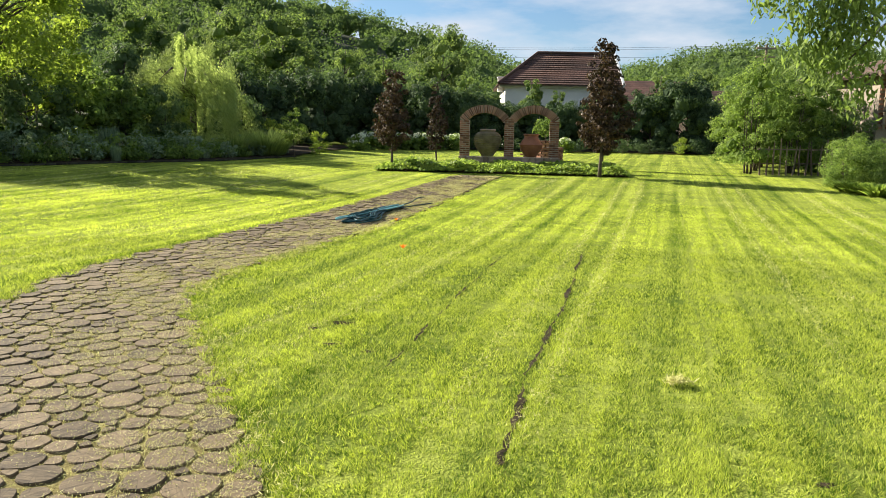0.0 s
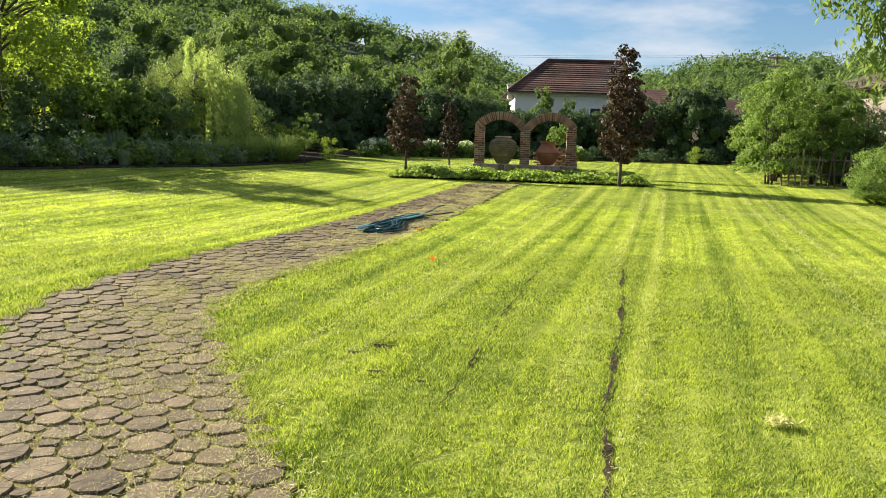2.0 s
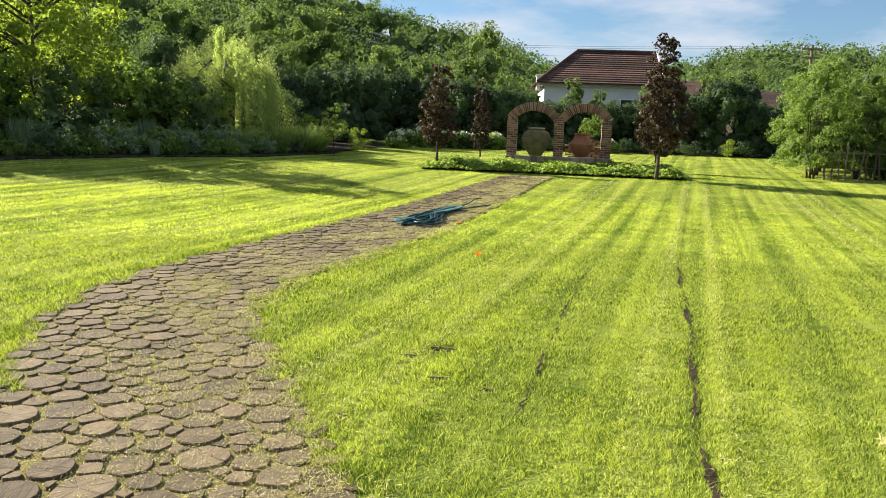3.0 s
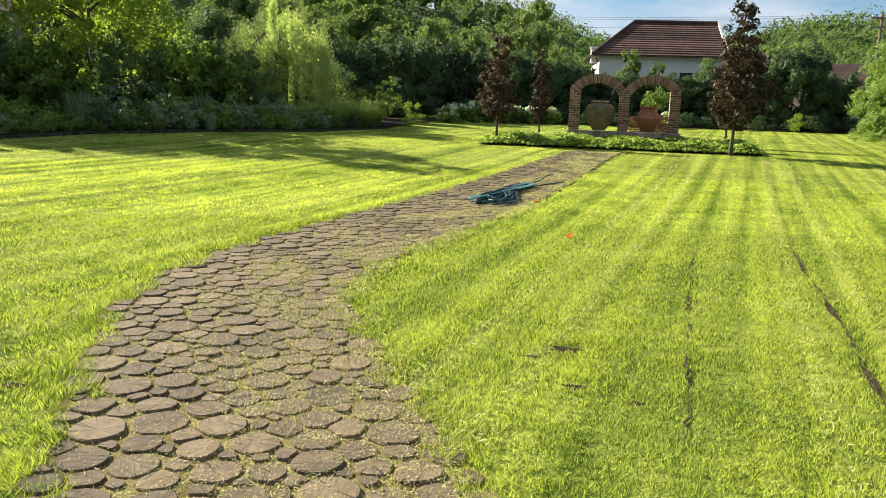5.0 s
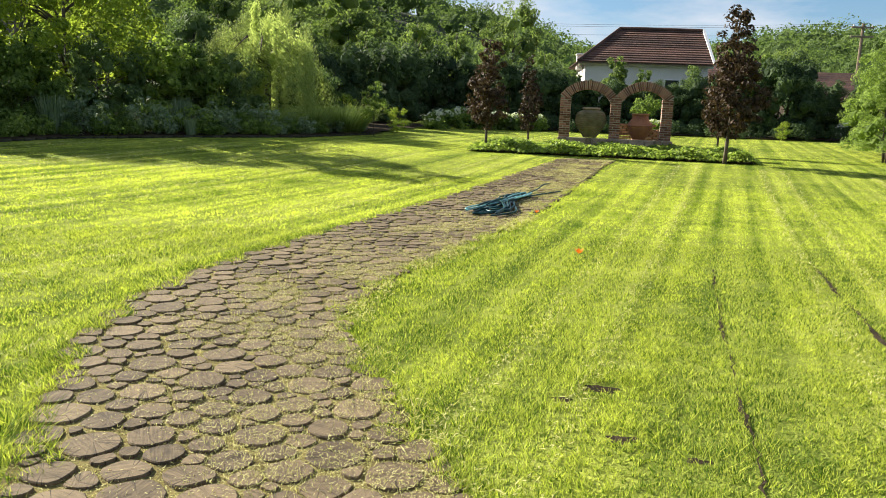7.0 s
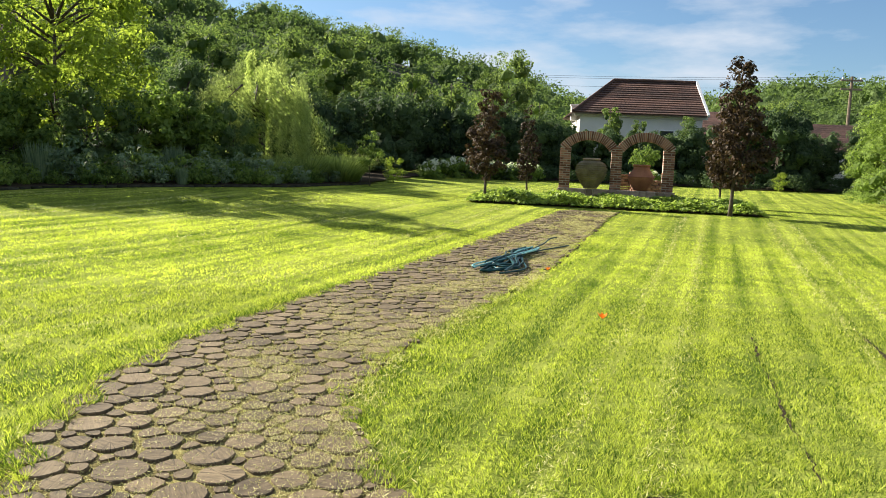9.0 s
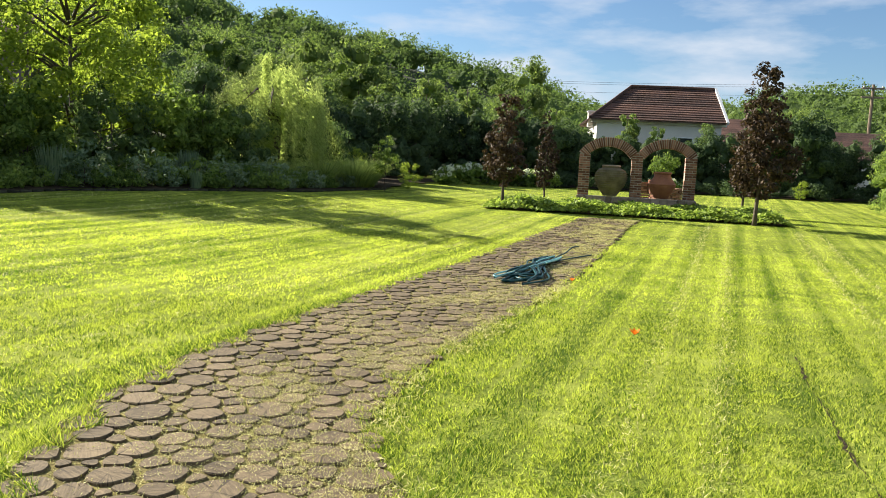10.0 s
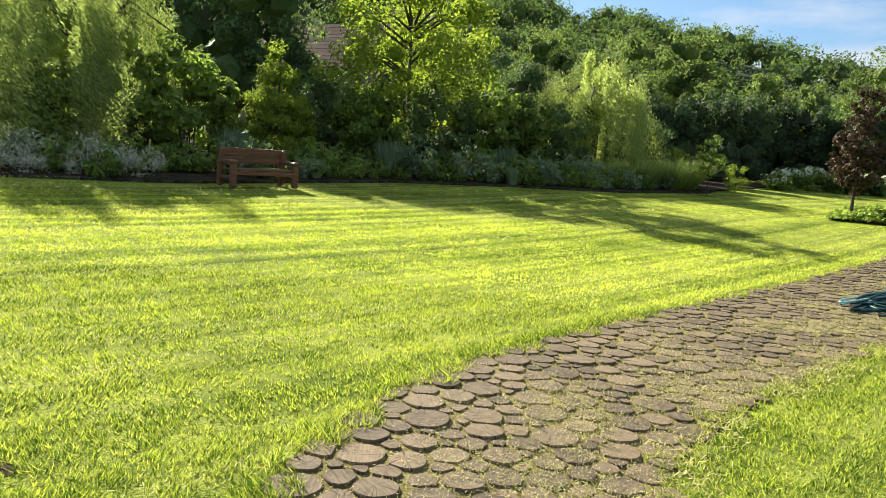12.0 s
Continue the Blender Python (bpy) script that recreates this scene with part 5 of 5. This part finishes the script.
def grain_map(me, flat):
    """Stores each corner's place on its own slice, for the sawn grain."""
    layer = me.uv_layers.new(name="grain")
    idx = np.empty(len(me.loops), np.int32)
    me.loops.foreach_get("vertex_index", idx)
    layer.data.foreach_set("uv", np.asarray(flat, np.float32)[idx].ravel())


rd = random.Random(41)
discs.sort(key=lambda d: d[1])
rest_v, rest_f, rest_g, base, single = [], [], [], 0, 0
for x, y, rr in discs:
    turn = rd.uniform(0, 360)
    m = pose(x, y, float(height(x, y)) + rd.uniform(-0.004, 0.004), rd.uniform(-1.3, 1.3), rd.uniform(-1.3, 1.3), 0)
    if min(x - np.interp(y, LX_Y, LX_X), np.interp(y, RX_Y, RX_X) - x) < 0.13:
        m = Matrix.Translation((0, 0, -0.003)) @ m
    v, f = slice_mesh(*slice_outline(x, y, rr, 18 if y < 8.5 else 11, rd))
    c, s = math.cos(turn), math.sin(turn)
    flat = np.stack((v[:, 0] * c - v[:, 1] * s, v[:, 0] * s + v[:, 1] * c), -1)
    if y > 3.6 and single < 300:
        me = mesh_of("log_slice", v, f, DISC)
        grain_map(me, flat)
        piece("log_slice", me, path).matrix_basis = m
        single += 1
    else:
        M = np.array(m)
        rest_v.append(v @ M[:3, :3].T + M[:3, 3])
        rest_f.append(f + base)
        rest_g.append(flat)
        base += len(v)
me = mesh_of("log_slices", np.concatenate(rest_v), np.concatenate(rest_f), DISC)
grain_map(me, np.concatenate(rest_g))
tagged(piece("log_slices", me, path), kind="stuff")

# Grass clippings: a mat over one half of the path, more in the joints
n = 300000
y = -2.0 + 24.5 * g.random(n) ** 1.5
t = np.clip(0.97 - np.abs(0.97 - np.abs(g.normal(0.66, 0.26, n))), 0.0, 1.0)
x = np.interp(y, LX_Y, LX_X) * (1 - t) + np.interp(y, RX_Y, RX_X) * t
patch = np.array([noise.noise((a * 1.6, b * 1.6, 3.0)) + 0.5 * noise.noise((a * 7, b * 7, 1.0)) for a, b in zip(x, y)])
keep = patch + 0.5 * (t - 0.5) + g.normal(0, 0.22, n) > 0.10
x, y = x[keep], y[keep]
p = np.stack((x, y, height(x, y) + 0.001 + 0.007 * g.random(len(x))), -1)
n = 120000
y2, t2 = -2.0 + 24.5 * g.random(n) ** 1.5, g.random(n)
x2 = np.interp(y2, LX_Y, LX_X) * (1 - t2) + np.interp(y2, RX_Y, RX_X) * t2
p = np.concatenate((p, np.stack((x2, y2, height(x2, y2) - 0.011 + 0.009 * g.random(n)), -1)))
v, f = leaf_arrays(p, 0.0054 * (0.80 + np.abs(p[:, 1]) / 45), g, up=2.5, long=4.2)
v, f = three_sided(v)
tagged(new("path_clippings", mesh_of("path_clippings", v, f, CLIPPED)), "dry grass clippings strewn over the path", "clippings", kind="stuff")

# Lawn: blades that lean with the mowing rows
ct, st = math.cos(LAWN_TURN), math.sin(LAWN_TURN)
bands = ((0.0, 4.2, 13000, 0.0022, 0.017), (4.2, 6.5, 9500, 0.0027, 0.017), (6.5, 10.0, 5400, 0.0036, 0.017), (10.0, 16.0, 2000, 0.0064, 0.015), (16.0, 26.0, 720, 0.010, 0.012), (26.0, 46.0, 110, 0.022, 0.012))
g = np.random.default_rng(141)
V, far_v = [], []
fans = [(*q, *((-70, 66) if q[1] < 7 else (-66, 42))) for q in bands]
fans += [(0.0, 7.0, 800, 0.0085, 0.024, 66, 290), (7.0, 14.0, 150, 0.018, 0.026, 42, 294)]
for r0, r1, per, wide, tall, turn0, turn1 in fans:
    az0, az1 = radians(turn0), radians(turn1)
    n = int(per * 0.5 * (az1 - az0) * (r1 * r1 - r0 * r0))
    az, d = g.uniform(az0, az1, n), np.sqrt(g.uniform(r0 * r0, r1 * r1, n))
    x, y = -1.0 + d * np.sin(az), 2.0 + d * np.cos(az)
    across, along = x * ct - y * st, x * st + y * ct
    wob = 0.05 * np.sin(along * 0.9 + across) + 0.03 * np.sin(along * 2.3)
    row = (across + wob) / 0.46
    ph = row - np.floor(row)
    ragged = 0.05 * np.sin(y * 7) + 0.04 * np.sin(y * 17 + x)
    keep = ~on_path(x + ragged, y, -0.09) & ~in_bed(x, y, -0.1) & ~in_border(x, y)
    for line, half in zip(RUTS, (0.018, 0.008)):
        ly0, lx0 = [q[1] for q in line], [q[0] for q in line]
        keep &= ~((np.abs(x - np.interp(y, ly0, lx0) - 0.010 * np.sin(y * 5)) < half * np.clip(0.5 + 0.75 * np.sin(y * 6.1) * np.sin(y * 2.3 + 1), 0.1, 2)) & (y > ly0[0]) & (y < ly0[-1]))
    for bx, by, bw in PATCHES:
        keep &= ~((np.hypot(x - bx, (y - by) * 1.6) < bw * 0.6) & (g.random(n) < 0.75))
    worn = np.sin(along * 1.7 + 5 * np.floor(row)) + 0.6 * np.sin(along * 5.3 + 2 * np.floor(row)) > -0.2
    thin = (ph < 0.07 + 0.03 * np.sin(along * 3.1)) & (np.sin(np.floor(row) * 12.9) > -0.5)
    keep &= ~(thin & (g.random(n) < np.where(worn, 0.85, 0.4)))
    tuft = np.sin(x * 41 + 3 * np.sin(y * 23)) * np.sin(y * 37 + 3 * np.sin(x * 19)) + 0.6 * np.sin(x * 13 + 2 * np.sin(y * 9)) * np.sin(y * 15)
    keep &= ~((tuft < -0.3) & (g.random(n) < 0.85))
    x, y, ph, row, tuft = x[keep], y[keep], ph[keep], row[keep], tuft[keep]
    n = len(x)
    lump = 0.5 + 0.5 * np.sin(x * 5.1 + 2 * np.sin(y * 3.3)) * np.sin(y * 4.7 + 1.7 * np.sin(x * 2.9))
    edge = on_path(x, y, 0.11)
    rank = np.zeros(n)
    for bx, by, bw in PATCHES:
        rank = np.maximum(rank, np.exp(-((np.hypot(x - bx - 0.08, (y - by - 0.12) * 1.3) / (bw * 1.3)) ** 2)))
    h = tall * g.uniform(0.55, 1.2, n) * (0.72 + 0.35 * lump + 0.42 * tuft) * np.where(edge, np.where(x < np.interp(y, LX_Y, LX_X) + 0.4, 2.3, 1.5), 1.0) * np.where(ph < 0.12, 0.55, np.where(ph > 0.86, 1.3, 1.0)) * (1 + 1.3 * rank)
    way = np.where(np.floor(row) % 2 < 1, 1.0, -1.0) * 0.45
    lx = way * st + g.normal(0, 0.95, n)
    ly = way * ct + g.normal(0, 0.95, n)
    a = g.uniform(0, math.pi, n)
    w = wide * g.uniform(0.6, 1.3, n)
    z = height(x, y) - np.where(edge, 0.014, 0.022)
    b0 = np.stack((x - w * np.cos(a), y - w * np.sin(a), z), -1)
    b1 = np.stack((x + w * np.cos(a), y + w * np.sin(a), z), -1)
    reach, rise = (h, 0.010 + h) if r0 < 15 else (0.020, 0.009 + 0.6 * h)
    tip = np.stack((x + lx * reach, y + ly * reach, z + rise), -1)
    (V if r0 < 9 else far_v).append(np.stack((b0, b1, tip), 1).reshape(-1, 3))
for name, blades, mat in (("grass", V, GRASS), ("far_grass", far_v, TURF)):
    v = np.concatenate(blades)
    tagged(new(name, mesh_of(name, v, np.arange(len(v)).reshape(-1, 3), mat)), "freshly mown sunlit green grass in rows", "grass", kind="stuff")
n = 60000
d, az = 3 + 17 * g.random(n), g.uniform(radians(-60), radians(36), n)
x, y = -1.0 + d * np.sin(az), 2.0 + d * np.cos(az)
across = x * ct - y * st
row = across / 0.46
off = np.round(row) * 0.46 - across
x += off * ct * 0.85 + g.normal(0, 0.05, n)
y -= off * st * 0.85
keep = ~on_path(x, y, 0.02) & ~in_bed(x, y) & ~in_border(x, y) & (np.sin(np.round(row) * 7.7) > 0.1)
x, y = x[keep], y[keep]
grow = 0.6 + np.hypot(x, y - 2) / 9
v, f = leaf_arrays(np.stack((x, y, height(x, y) + 0.022 + 0.012 * g.random(len(x))), -1), 0.0055 * grow, g, up=2.0, long=6.0)
v, f = three_sided(v)
tagged(new("lawn_clippings", mesh_of("lawn_clippings", v, f, CLIPPED)), "pale clippings left along the mowing rows", "clippings", kind="stuff")
n = 6000
y = g.uniform(3.4, 13.5, n)
x = np.interp(y, RX_Y, RX_X) + g.normal(0.02, 0.075, n)
keep = np.sin(y * 3.1) + np.sin(y * 7.7) + g.normal(0, 0.6, n) > -0.2
x, y = x[keep], y[keep]
v, f = leaf_arrays(np.stack((x, y, height(x, y) - 0.002 + 0.012 * g.random(len(x))), -1), 0.0045 * (0.6 + y / 11), g, up=1.4, long=7.0)
tagged(new("edge_clippings", mesh_of("edge_clippings", v, f, CLIPPED)), "dry yellowed grass along the path's edge", "clippings", kind="stuff")
